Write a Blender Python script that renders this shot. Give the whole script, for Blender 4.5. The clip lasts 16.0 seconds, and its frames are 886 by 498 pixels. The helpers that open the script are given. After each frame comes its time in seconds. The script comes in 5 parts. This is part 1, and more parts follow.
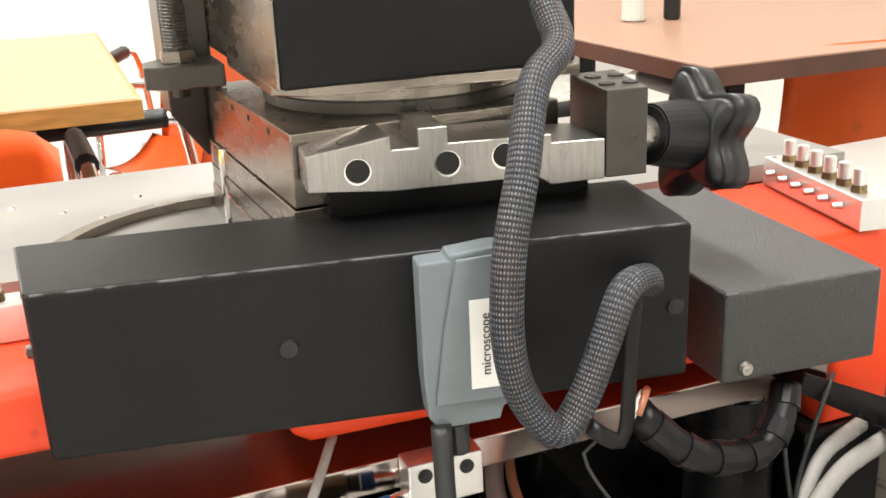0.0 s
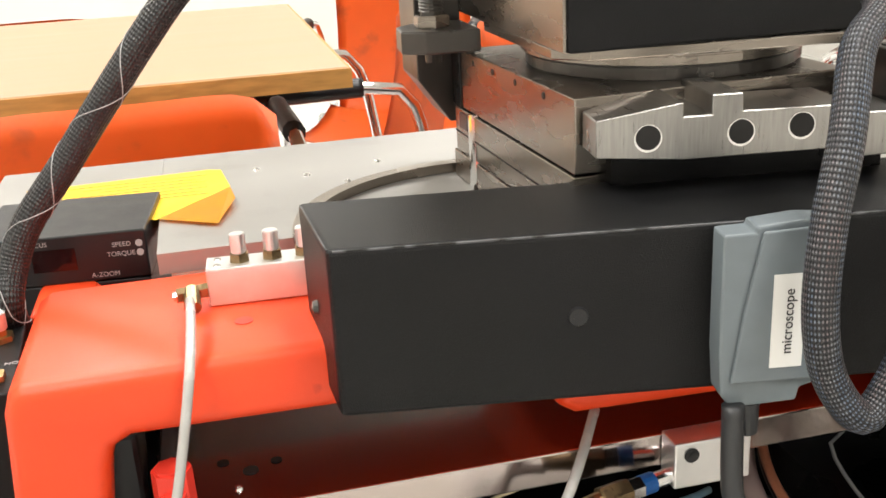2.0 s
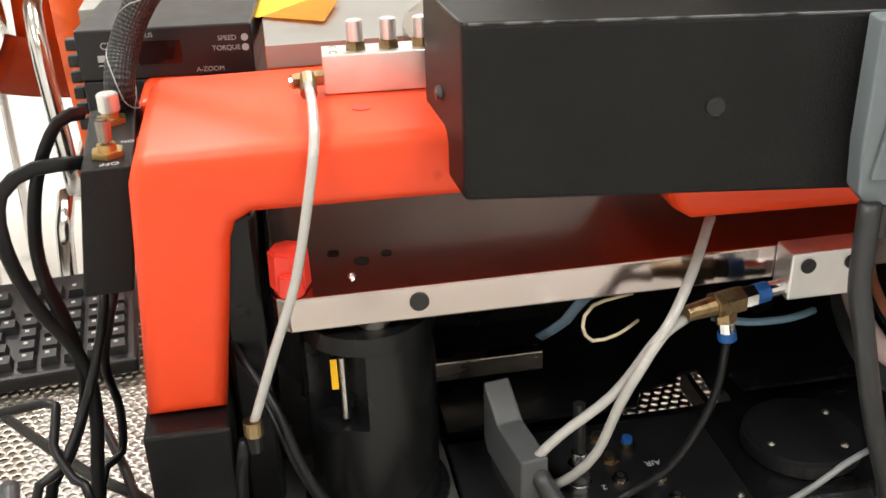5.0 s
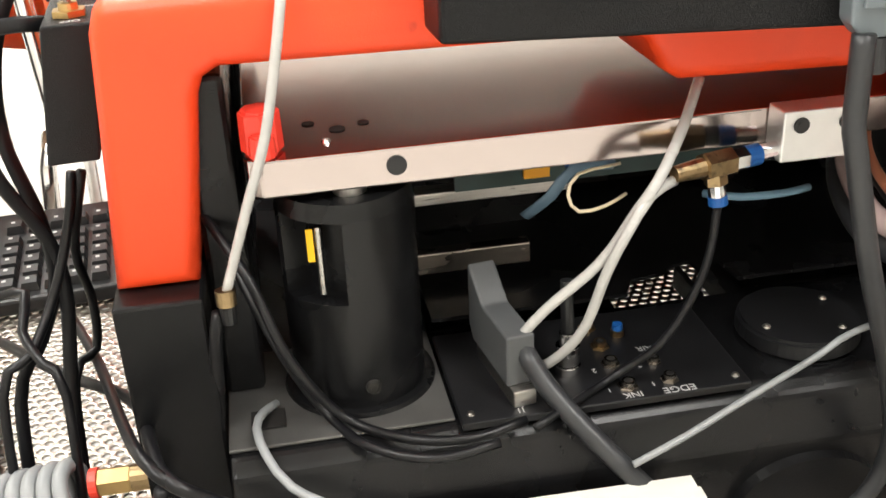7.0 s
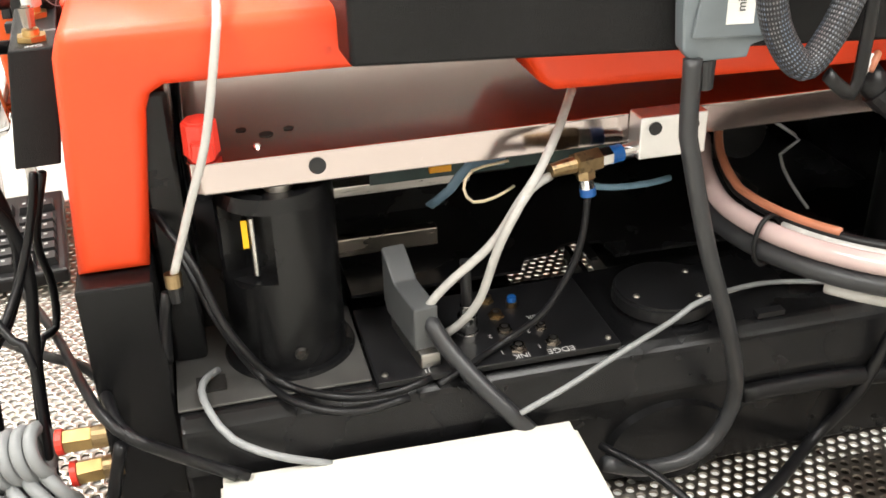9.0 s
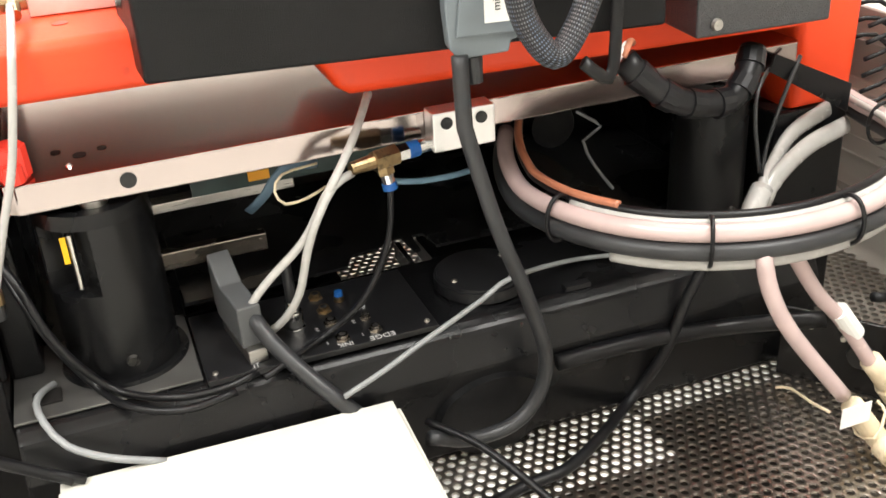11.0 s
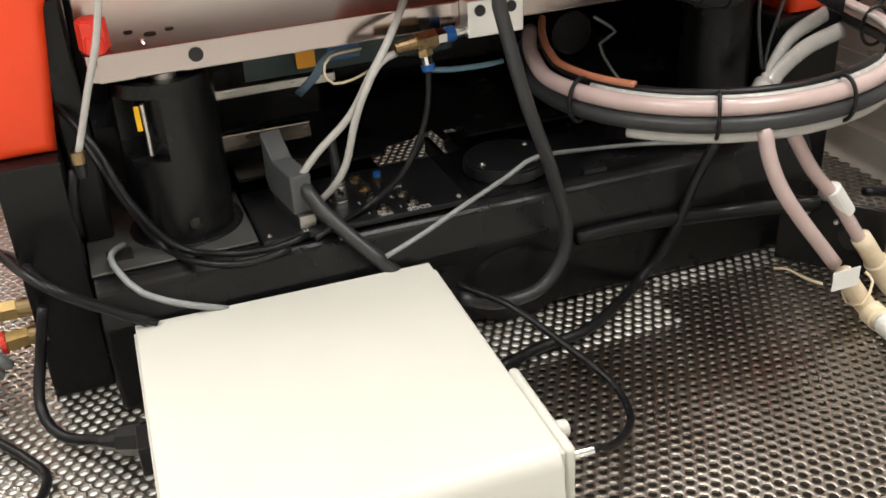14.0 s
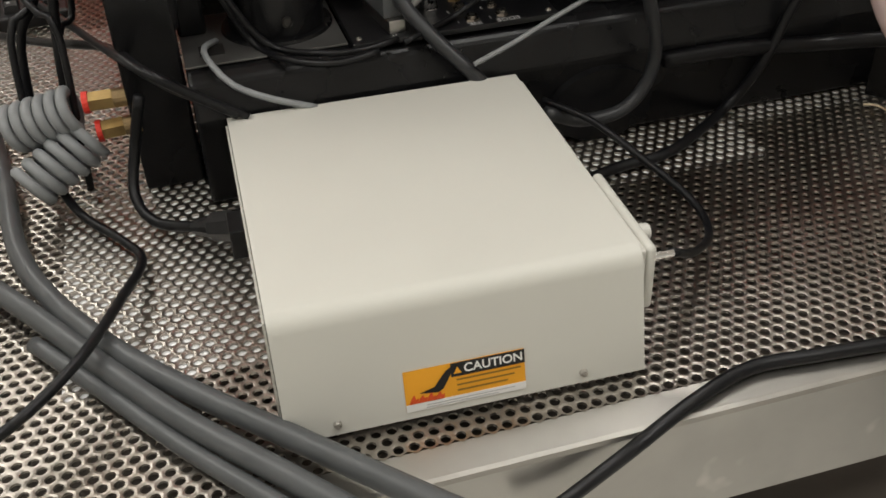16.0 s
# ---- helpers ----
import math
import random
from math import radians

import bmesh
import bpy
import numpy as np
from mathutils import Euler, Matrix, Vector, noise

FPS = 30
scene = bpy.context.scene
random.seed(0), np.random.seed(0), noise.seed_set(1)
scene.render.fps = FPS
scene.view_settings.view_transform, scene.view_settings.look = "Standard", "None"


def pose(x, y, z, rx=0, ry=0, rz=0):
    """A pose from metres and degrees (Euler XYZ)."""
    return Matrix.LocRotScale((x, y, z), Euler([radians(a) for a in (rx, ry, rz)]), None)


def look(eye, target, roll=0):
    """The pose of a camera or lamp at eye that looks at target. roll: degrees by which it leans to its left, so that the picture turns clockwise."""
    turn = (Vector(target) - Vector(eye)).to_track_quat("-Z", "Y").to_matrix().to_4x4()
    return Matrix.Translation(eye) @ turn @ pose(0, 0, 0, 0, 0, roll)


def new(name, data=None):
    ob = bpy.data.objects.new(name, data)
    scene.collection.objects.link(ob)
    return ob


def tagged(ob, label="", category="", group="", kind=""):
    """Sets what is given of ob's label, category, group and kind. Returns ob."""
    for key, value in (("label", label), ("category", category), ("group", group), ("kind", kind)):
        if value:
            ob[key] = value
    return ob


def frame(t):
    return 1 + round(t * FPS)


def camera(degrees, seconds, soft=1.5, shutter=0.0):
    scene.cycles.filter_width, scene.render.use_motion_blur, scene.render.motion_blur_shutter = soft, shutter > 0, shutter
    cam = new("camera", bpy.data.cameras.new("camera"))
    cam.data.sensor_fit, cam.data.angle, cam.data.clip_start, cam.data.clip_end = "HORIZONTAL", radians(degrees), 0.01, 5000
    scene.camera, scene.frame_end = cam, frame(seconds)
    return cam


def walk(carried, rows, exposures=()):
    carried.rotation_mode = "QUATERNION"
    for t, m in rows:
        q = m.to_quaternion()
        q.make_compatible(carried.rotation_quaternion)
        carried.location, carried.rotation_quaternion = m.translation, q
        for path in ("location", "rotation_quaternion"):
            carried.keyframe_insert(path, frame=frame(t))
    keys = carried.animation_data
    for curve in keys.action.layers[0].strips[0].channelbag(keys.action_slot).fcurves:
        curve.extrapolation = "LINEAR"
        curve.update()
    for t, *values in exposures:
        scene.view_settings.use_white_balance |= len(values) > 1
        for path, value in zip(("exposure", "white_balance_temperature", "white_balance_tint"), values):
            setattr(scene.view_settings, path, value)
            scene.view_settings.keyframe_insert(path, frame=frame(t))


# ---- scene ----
cam = camera(47.0, 16.0, soft=1.6)
EXPO = [(0, 0.30), (1.0, 0.28), (2.5, -0.06), (3.5, -0.18), (5.0, -0.03), (7.5, 0.52), (10.5, 0.56), (13.0, 0.52), (13.5, 0.56), (14.0, -0.25), (14.6, -0.7), (16.0, -1.05)]
PATH = [
    (0, (0.0231, -0.4449, 0.5382), (0.3591, 0.4401, 0.2157), -2.6),
    (0.5, (0.0038, -0.4355, 0.5378), (0.3068, 0.4605, 0.2133), -2.5),
    (1, (-0.0129, -0.4273, 0.5356), (0.2591, 0.4777, 0.2081), -2.6),
    (1.5, (-0.0283, -0.4202, 0.5339), (0.2107, 0.4933, 0.2039), -2.7),
    (2, (-0.0418, -0.4157, 0.5329), (0.1612, 0.5043, 0.1969), -3.2),
    (2.5, (-0.0538, -0.4131, 0.533), (0.1192, 0.5099, 0.19), -3.4),
    (3, (-0.0683, -0.4099, 0.5324), (0.0977, 0.5116, 0.1819), -2.8),
    (3.5, (-0.0803, -0.4071, 0.5324), (0.0777, 0.5134, 0.1754), -2.6),
    (4, (-0.0859, -0.4078, 0.5231), (0.0666, 0.5097, 0.1561), -2.1),
    (4.5, (-0.0852, -0.4123, 0.5047), (0.0698, 0.4862, 0.0937), -1.8),
    (5, (-0.0841, -0.4148, 0.4913), (0.0664, 0.4682, 0.0468), -1.8),
    (5.2, (-0.0844, -0.416, 0.4867), (0.0651, 0.4625, 0.0322), -1.8),
    (7.5, (-0.0768, -0.4376, 0.4181), (0.0742, 0.4429, -0.0319), -2.9),
    (8, (-0.084, -0.4613, 0.4405), (0.0845, 0.4052, -0.0285), -2.0),
    (10.5, (-0.0502, -0.5635, 0.4798), (0.2133, 0.2785, 0.0093), -3.6),
    (11, (-0.0325, -0.5756, 0.4759), (0.2595, 0.2629, 0.0159), -3.8),
    (11.5, (-0.0135, -0.5865, 0.4776), (0.309, 0.245, 0.0256), -3.8),
    (12, (0.0057, -0.5981, 0.4758), (0.3552, 0.2279, 0.0338), -3.9),
    (12.5, (0.015, -0.6036, 0.4738), (0.387, 0.2159, 0.0373), -4.1),
    (13, (0.0019, -0.6013, 0.4634), (0.3634, 0.2267, 0.0339), -4.5),
    (13.5, (-0.045, -0.6271, 0.4525), (0.2655, 0.2074, -0.0025), -4.5),
    (14, (-0.0922, -0.6594, 0.4455), (0.1963, 0.1696, -0.0335), -3.4),
    (14.5, (-0.1138, -0.6911, 0.4389), (0.1552, 0.1319, -0.0616), -2.8),
    (15, (-0.1151, -0.6865, 0.4276), (0.1259, 0.127, -0.1019), -2.7),
    (15.5, (-0.1179, -0.684, 0.4203), (0.1051, 0.114, -0.1392), -2.5),
    (16, (-0.1198, -0.6818, 0.4155), (0.0882, 0.1012, -0.171), -2.6),
]
walk(cam, [(t, look(eye, target, roll)) for t, eye, target, roll in PATH], EXPO)

# ---- room light ----
world = bpy.data.worlds.new("room_air")
world.use_nodes = True
world.node_tree.nodes["Background"].inputs[0].default_value = (0.9, 0.95, 1.0, 1)
world.node_tree.nodes["Background"].inputs[1].default_value = 0.12
scene.world = world
FLOOR, CEIL = -0.40, 2.3


def area_lamp(x, y, sx, sy, watts):
    lamp = bpy.data.lights.new("ceiling_lamp", "AREA")
    lamp.shape, lamp.size, lamp.size_y, lamp.energy = "RECTANGLE", sx, sy, watts
    lamp.color = (1.0, 0.985, 0.955)
    ob = new("ceiling_lamp", lamp)
    ob.matrix_world = pose(x, y, CEIL - 0.06)
    return ob


LAMPS = [(-1.2, -1.0), (0.8, -1.0), (-1.2, 0.9), (0.8, 0.9), (-1.2, 2.8), (0.8, 2.8)]
for lx, ly in LAMPS:
    area_lamp(lx, ly, 0.55, 1.15, 34)


# ---- materials ----
def mat(name, color, rough=0.5, metal=0.0, var=0.12, scale=30.0, bump=0.0, bscale=400.0, stretch=(1, 1, 1), coat=0.0,
        spots=None, trans=0.0, ior=1.45, spec=0.5):
    m = bpy.data.materials.new(name)
    m.use_nodes = True
    nt = m.node_tree
    n, l = nt.nodes, nt.links
    b = n["Principled BSDF"]
    b.inputs["Roughness"].default_value, b.inputs["Metallic"].default_value = rough, metal
    b.inputs["Coat Weight"].default_value, b.inputs["Specular IOR Level"].default_value = coat, spec
    b.inputs["Transmission Weight"].default_value, b.inputs["IOR"].default_value = trans, ior
    tc = n.new("ShaderNodeTexCoord")
    mp = n.new("ShaderNodeMapping")
    mp.inputs["Scale"].default_value = stretch
    l.new(tc.outputs["Object"], mp.inputs[0])
    big = n.new("ShaderNodeTexNoise")
    big.inputs["Scale"].default_value, big.inputs["Detail"].default_value = scale, 6
    l.new(mp.outputs[0], big.inputs["Vector"])
    ramp = n.new("ShaderNodeMapRange")
    ramp.inputs[1].default_value, ramp.inputs[2].default_value = 0.25, 0.75
    ramp.inputs[3].default_value, ramp.inputs[4].default_value = 1 - var, 1 + var
    l.new(big.outputs[0], ramp.inputs[0])
    mul = n.new("ShaderNodeVectorMath")
    mul.operation = "SCALE"
    mul.inputs[0].default_value = color
    l.new(ramp.outputs[0], mul.inputs["Scale"])
    last = mul.outputs[0]
    if spots:
        tint, sscale, lo, hi = spots
        sp = n.new("ShaderNodeTexNoise")
        sp.inputs["Scale"].default_value, sp.inputs["Detail"].default_value = sscale, 4
        l.new(tc.outputs["Object"], sp.inputs["Vector"])
        r2 = n.new("ShaderNodeMapRange")
        r2.inputs[1].default_value, r2.inputs[2].default_value = lo, hi
        l.new(sp.outputs[0], r2.inputs[0])
        mix = n.new("ShaderNodeMix")
        mix.data_type = "RGBA"
        mix.inputs[7].default_value = (*tint, 1)
        l.new(r2.outputs[0], mix.inputs[0])
        l.new(last, mix.inputs[6])
        last = mix.outputs[2]
    l.new(last, b.inputs["Base Color"])
    rr = n.new("ShaderNodeMapRange")
    rr.inputs[3].default_value, rr.inputs[4].default_value = max(0.02, rough - 0.08), min(1, rough + 0.08)
    l.new(big.outputs[0], rr.inputs[0])
    l.new(rr.outputs[0], b.inputs["Roughness"])
    if bump:
        fine = n.new("ShaderNodeTexNoise")
        fine.inputs["Scale"].default_value, fine.inputs["Detail"].default_value = bscale, 3
        l.new(mp.outputs[0], fine.inputs["Vector"])
        bp = n.new("ShaderNodeBump")
        bp.inputs["Strength"].default_value, bp.inputs["Distance"].default_value = bump, 0.001
        l.new(fine.outputs[0], bp.inputs["Height"])
        l.new(bp.outputs[0], b.inputs["Normal"])
    return m


def braid_mat(name, dark, light, count=14.0, along=1300.0):
    """Woven sleeve: two crossing families of strands, in the tube's own u (round) and v (along, metres)."""
    m = bpy.data.materials.new(name)
    m.use_nodes = True
    nt = m.node_tree
    n, l = nt.nodes, nt.links
    b = n["Principled BSDF"]
    b.inputs["Roughness"].default_value = 0.42
    uv = n.new("ShaderNodeUVMap")
    sep = n.new("ShaderNodeSeparateXYZ")
    l.new(uv.outputs[0], sep.inputs[0])

    def wave(sign):
        a = n.new("ShaderNodeMath"); a.operation = "MULTIPLY"; a.inputs[1].default_value = count * 6.2832
        l.new(sep.outputs[0], a.inputs[0])
        c = n.new("ShaderNodeMath"); c.operation = "MULTIPLY_ADD"; c.inputs[1].default_value = along * sign
        l.new(sep.outputs[1], c.inputs[0]); l.new(a.outputs[0], c.inputs[2])
        s = n.new("ShaderNodeMath"); s.operation = "SINE"
        l.new(c.outputs[0], s.inputs[0])
        return s.outputs[0]
    mx = n.new("ShaderNodeMath"); mx.operation = "MULTIPLY"
    l.new(wave(1), mx.inputs[0]); l.new(wave(-1), mx.inputs[1])
    mr = n.new("ShaderNodeMapRange"); mr.inputs[1].default_value, mr.inputs[2].default_value = 0.1, 0.9
    l.new(mx.outputs[0], mr.inputs[0])
    nz = n.new("ShaderNodeTexNoise"); nz.inputs["Scale"].default_value = 120.0
    tc = n.new("ShaderNodeTexCoord"); l.new(tc.outputs["Object"], nz.inputs["Vector"])
    f = n.new("ShaderNodeMath"); f.operation = "MULTIPLY"
    l.new(mr.outputs[0], f.inputs[0]); l.new(nz.outputs[0], f.inputs[1])
    mix = n.new("ShaderNodeMix"); mix.data_type = "RGBA"
    mix.inputs[6].default_value, mix.inputs[7].default_value = (*dark, 1), (*light, 1)
    strand = n.new("ShaderNodeMapping"); strand.inputs["Scale"].default_value = (9.0, 14.0, 1.0)
    l.new(uv.outputs[0], strand.inputs[0])
    hue = n.new("ShaderNodeTexNoise"); hue.inputs["Scale"].default_value, hue.inputs["Detail"].default_value = 1.0, 2.0
    l.new(strand.outputs[0], hue.inputs["Vector"])
    tints = n.new("ShaderNodeValToRGB")
    tints.color_ramp.elements[0].position, tints.color_ramp.elements[0].color = 0.36, (light[0] * 0.75, light[1] * 0.95, light[2] * 1.25, 1)
    tints.color_ramp.elements[1].position, tints.color_ramp.elements[1].color = 0.66, (light[0] * 1.05, light[1] * 0.72, light[2] * 0.66, 1)
    grey = tints.color_ramp.elements.new(0.5)
    grey.color = (*light, 1)
    l.new(hue.outputs[0], tints.inputs[0]); l.new(tints.outputs[0], mix.inputs[7])
    l.new(f.outputs[0], mix.inputs[0]); l.new(mix.outputs[2], b.inputs["Base Color"])
    bp = n.new("ShaderNodeBump"); bp.inputs["Strength"].default_value, bp.inputs["Distance"].default_value = 0.45, 0.0010
    l.new(mx.outputs[0], bp.inputs["Height"]); l.new(bp.outputs[0], b.inputs["Normal"])
    return m


def glow_mat(name, color, strength):
    m = bpy.data.materials.new(name)
    m.use_nodes = True
    b = m.node_tree.nodes["Principled BSDF"]
    b.inputs["Base Color"].default_value = (*color, 1)
    b.inputs["Emission Color"].default_value = (*color, 1)
    b.inputs["Emission Strength"].default_value = strength
    return m


POWDER = mat("black_powder_coat", (0.0070, 0.0070, 0.0074), 0.40, var=0.3, scale=14, spec=0.26, bump=0.5, bscale=1500)
POWDER_TOP = mat("grey_speckled_powder_coat", (0.030, 0.030, 0.032), 0.36, var=0.45, scale=700, bump=1.0, bscale=900, spec=0.85)
BLACK_PAINT = mat("black_satin_paint", (0.0065, 0.0065, 0.007), 0.27, var=0.3, spec=0.32, scale=9, bump=0.15, bscale=900)
BLACK_PLASTIC = mat("black_plastic", (0.010, 0.010, 0.011), 0.38, var=0.2, scale=60, bump=0.1, bscale=900)
RED = mat("orange_red_moulded_plastic", (0.86, 0.066, 0.014), 0.42, var=0.06, scale=16, bump=0.12, bscale=1200, spots=((0.62, 0.040, 0.010), 60, 0.70, 0.80))
RED_KNOB = mat("red_knob_plastic", (0.75, 0.05, 0.03), 0.35, var=0.08)
STEEL = mat("brushed_steel", (0.55, 0.53, 0.50), 0.30, 1.0, var=0.12, scale=60, bump=0.12, bscale=260, stretch=(1, 14, 14))
STEEL_BAR = mat("machined_steel", (0.37, 0.36, 0.345), 0.30, 1.0, var=0.15, scale=50, bump=0.12, bscale=220, stretch=(14, 1, 1))
PLATEN = mat("polished_platen_metal", (0.44, 0.380, 0.360), 0.15, 1.0, var=0.04, scale=2.5, bump=0.02, bscale=300, stretch=(1, 4, 1))
ANODISED = mat("dark_anodised_metal", (0.085, 0.080, 0.074), 0.30, 0.8, var=0.15, scale=40, bump=0.08, bscale=600)
STAGE_METAL = mat("bronze_grey_ground_metal", (0.31, 0.275, 0.24), 0.27, 1.0, var=0.07, scale=22, bump=0.015, bscale=300, stretch=(1, 1, 4))
SLAB = mat("worn_grey_plate", (0.30, 0.29, 0.27), 0.45, 0.5, var=0.14, scale=7, bump=0.05, bscale=500, spots=((0.24, 0.23, 0.21), 16, 0.58, 0.8))
ALU = mat("satin_aluminium", (0.78, 0.77, 0.76), 0.34, 0.85, var=0.05, scale=80)
CHROME = mat("chrome", (0.80, 0.80, 0.80), 0.12, 1.0, var=0.04)
BRASS = mat("brass", (0.50, 0.35, 0.15), 0.32, 1.0, var=0.15, scale=120)
BRASS_DULL = mat("dull_tarnished_brass", (0.30, 0.215, 0.115), 0.36, 1.0, var=0.25, scale=160, spots=((0.10, 0.075, 0.05), 240, 0.55, 0.75))
COVER_METAL = mat("dusty_grey_cover_metal", (0.125, 0.122, 0.116), 0.45, 0.6, var=0.16, scale=40, bump=0.1, bscale=500)
GREY_DARK = mat("dark_grey_connector_plastic", (0.075, 0.078, 0.08), 0.45, var=0.1, scale=90)
GREY_HOOD = mat("grey_connector_plastic", (0.15, 0.175, 0.19), 0.42, var=0.07, scale=90)
GREY_CABLE = mat("grey_cable_jacket", (0.028, 0.029, 0.031), 0.40, var=0.15, scale=60)
GREY_LIGHT = mat("light_grey_hose", (0.25, 0.26, 0.265), 0.40, var=0.12, scale=70)
BLACK_CABLE = mat("black_cable_jacket", (0.007, 0.007, 0.008), 0.36, var=0.2, scale=60, spec=0.35)
MID_GREY = mat("mid_grey_cable", (0.080, 0.084, 0.086), 0.40, var=0.14, scale=50)
CLEAR_TUBE = mat("milky_clear_tube", (0.44, 0.43, 0.41), 0.26, var=0.08, scale=90, coat=0.3)
PINK_TUBE = mat("pinkish_milky_hose", (0.52, 0.395, 0.38), 0.24, var=0.08, scale=40, coat=0.35)
FOAM = mat("cream_foam_sleeve", (0.74, 0.62, 0.44), 0.75, var=0.12, scale=70, bump=0.3, bscale=300)
WHITE = mat("white_paper_label", (0.80, 0.79, 0.76), 0.6, var=0.04)
CREAM = mat("cream_enamel", (0.62, 0.61, 0.555), 0.42, var=0.03, scale=10, bump=0.05, bscale=1500)
YELLOW = mat("yellow_tag_paper", (0.90, 0.50, 0.01), 0.6, var=0.06)
ORANGE_TAG = mat("orange_label", (0.85, 0.38, 0.02), 0.5, var=0.05)
INK = mat("black_ink", (0.012, 0.011, 0.010), 0.6, var=0.1)
INK_BROWN = mat("brown_ink", (0.30, 0.16, 0.02), 0.6, var=0.1)
FLAME = mat("red_ink", (0.70, 0.09, 0.02), 0.6, var=0.1)
PRINT_GREY = mat("pale_print", (0.42, 0.42, 0.42), 0.6, var=0.1)
BLUE = mat("blue_push_ring", (0.01, 0.085, 0.30), 0.4, var=0.1)
DISPLAY = mat("dark_red_display_window", (0.016, 0.004, 0.004), 0.12, var=0.1)
COPPER = mat("copper_tinted_tube", (0.42, 0.16, 0.09), 0.3, var=0.15)
DECK_METAL = mat("perforated_stainless_sheet", (0.37, 0.338, 0.30), 0.31, 1.0, var=0.18, scale=10, bump=0.1, bscale=300,
                 spots=((0.20, 0.165, 0.13), 6, 0.5, 0.75))
LIP_METAL = mat("scuffed_stainless_lip", (0.38, 0.365, 0.335), 0.34, 0.9, var=0.12, scale=16, spots=((0.72, 0.69, 0.64), 9, 0.58, 0.66))
ENCLOSURE = mat("pale_grey_enclosure_paint", (0.52, 0.50, 0.465), 0.30, 0.35, var=0.07, scale=8, stretch=(1, 1, 6))
FLOOR_TILE = mat("polished_white_floor", (0.78, 0.77, 0.73), 0.25, var=0.05, scale=4)
WALL_PAINT = mat("warm_white_wall_paint", (0.72, 0.70, 0.66), 0.8, var=0.04, scale=3, bump=0.1, bscale=200)
WOOD_LIGHT = mat("light_maple_laminate", (0.42, 0.252, 0.145), 0.35, var=0.10, scale=5, stretch=(1, 9, 1))
WOOD_EDGE = mat("worn_oak_edge", (0.44, 0.22, 0.06), 0.45, var=0.3, scale=22, stretch=(1, 1, 6), spots=((0.10, 0.06, 0.03), 5, 0.62, 0.66))
WOOD_DARK = mat("reddish_brown_laminate", (0.30, 0.17, 0.115), 0.38, var=0.1, scale=6, stretch=(1, 9, 1))
WOOD_DARK_EDGE = mat("dark_mahogany_edge", (0.075, 0.030, 0.018), 0.4, var=0.2, scale=20)
SHELL = mat("orange_chair_plastic", (0.72, 0.135, 0.018), 0.45, var=0.09, scale=9, spots=((0.42, 0.10, 0.03), 14, 0.62, 0.78))
LEATHER = mat("black_bag_fabric", (0.030, 0.028, 0.027), 0.6, var=0.3, scale=14, bump=0.4, bscale=200)
UNDER_DARK = mat("dusty_brown_shelf", (0.085, 0.070, 0.056), 0.7, var=0.35, scale=5)
UNDER_WHITE = mat("bright_patch_white", (0.92, 0.92, 0.92), 0.6, var=0.02)
BRAID = braid_mat("grey_braided_sleeve", (0.012, 0.012, 0.014), (0.30, 0.315, 0.345), 15.0, 1250.0)
BRAID_DARK = braid_mat("black_braided_sleeve", (0.009, 0.009, 0.009), (0.045, 0.045, 0.045))
KEYCAP = mat("black_keycap", (0.018, 0.018, 0.019), 0.45, var=0.2, scale=200)
CHIPPED = mat("chipped_paint_edge", (0.11, 0.11, 0.115), 0.45, 0.3, var=0.3, scale=60, spots=((0.012, 0.012, 0.012), 70, 0.47, 0.56))
CIRCUIT = mat("green_circuit_board", (0.007, 0.026, 0.024), 0.4, var=0.3, scale=90)


# ---- mesh helpers ----
def empty(name, m=None):
    ob = new(name)
    ob.empty_display_size = 0.02
    if m is not None:
        ob.matrix_world = m
    return ob


def part(name, bm, material, parent=None, label="", smooth=False):
    me = bpy.data.meshes.new(name)
    bm.normal_update()
    bm.to_mesh(me)
    bm.free()
    for p in me.polygons:
        p.use_smooth = smooth
    me.materials.append(material)
    ob = new(name, me)
    if parent is not None:
        ob.parent = parent
    return tagged(ob, label)


def bevelled(bm, width, seg=2):
    if width:
        bmesh.ops.bevel(bm, geom=bm.edges[:], offset=width, segments=seg, affect="EDGES", profile=0.5)
    return bm


def box(x0, x1, y0, y1, z0, z1, bev=0.0, seg=2):
    bm = bmesh.new()
    bmesh.ops.create_cube(bm, size=1.0, matrix=Matrix.Translation(((x0 + x1) / 2, (y0 + y1) / 2, (z0 + z1) / 2)) @ Matrix.Diagonal((x1 - x0, y1 - y0, z1 - z0, 1)))
    return bevelled(bm, bev, seg)


def cyl(p0, p1, r0, r1=None, seg=20, bev=0.0):
    p0, p1 = Vector(p0), Vector(p1)
    d = p1 - p0
    bm = bmesh.new()
    bmesh.ops.create_cone(bm, cap_ends=True, segments=seg, radius1=r0, radius2=r0 if r1 is None else r1, depth=d.length,
                          matrix=Matrix.Translation((p0 + p1) / 2) @ d.to_track_quat("Z", "Y").to_matrix().to_4x4())
    if bev:
        rim = [e for e in bm.edges if len(e.link_faces) == 2 and any(len(f.verts) > 4 for f in e.link_faces)]
        bmesh.ops.bevel(bm, geom=rim, offset=bev, segments=2, affect="EDGES")
    return bm


def join(*bms):
    out = bmesh.new()
    for b in bms:
        me = bpy.data.meshes.new("piece")
        b.to_mesh(me)
        b.free()
        out.from_mesh(me)
        bpy.data.meshes.remove(me)
    return out


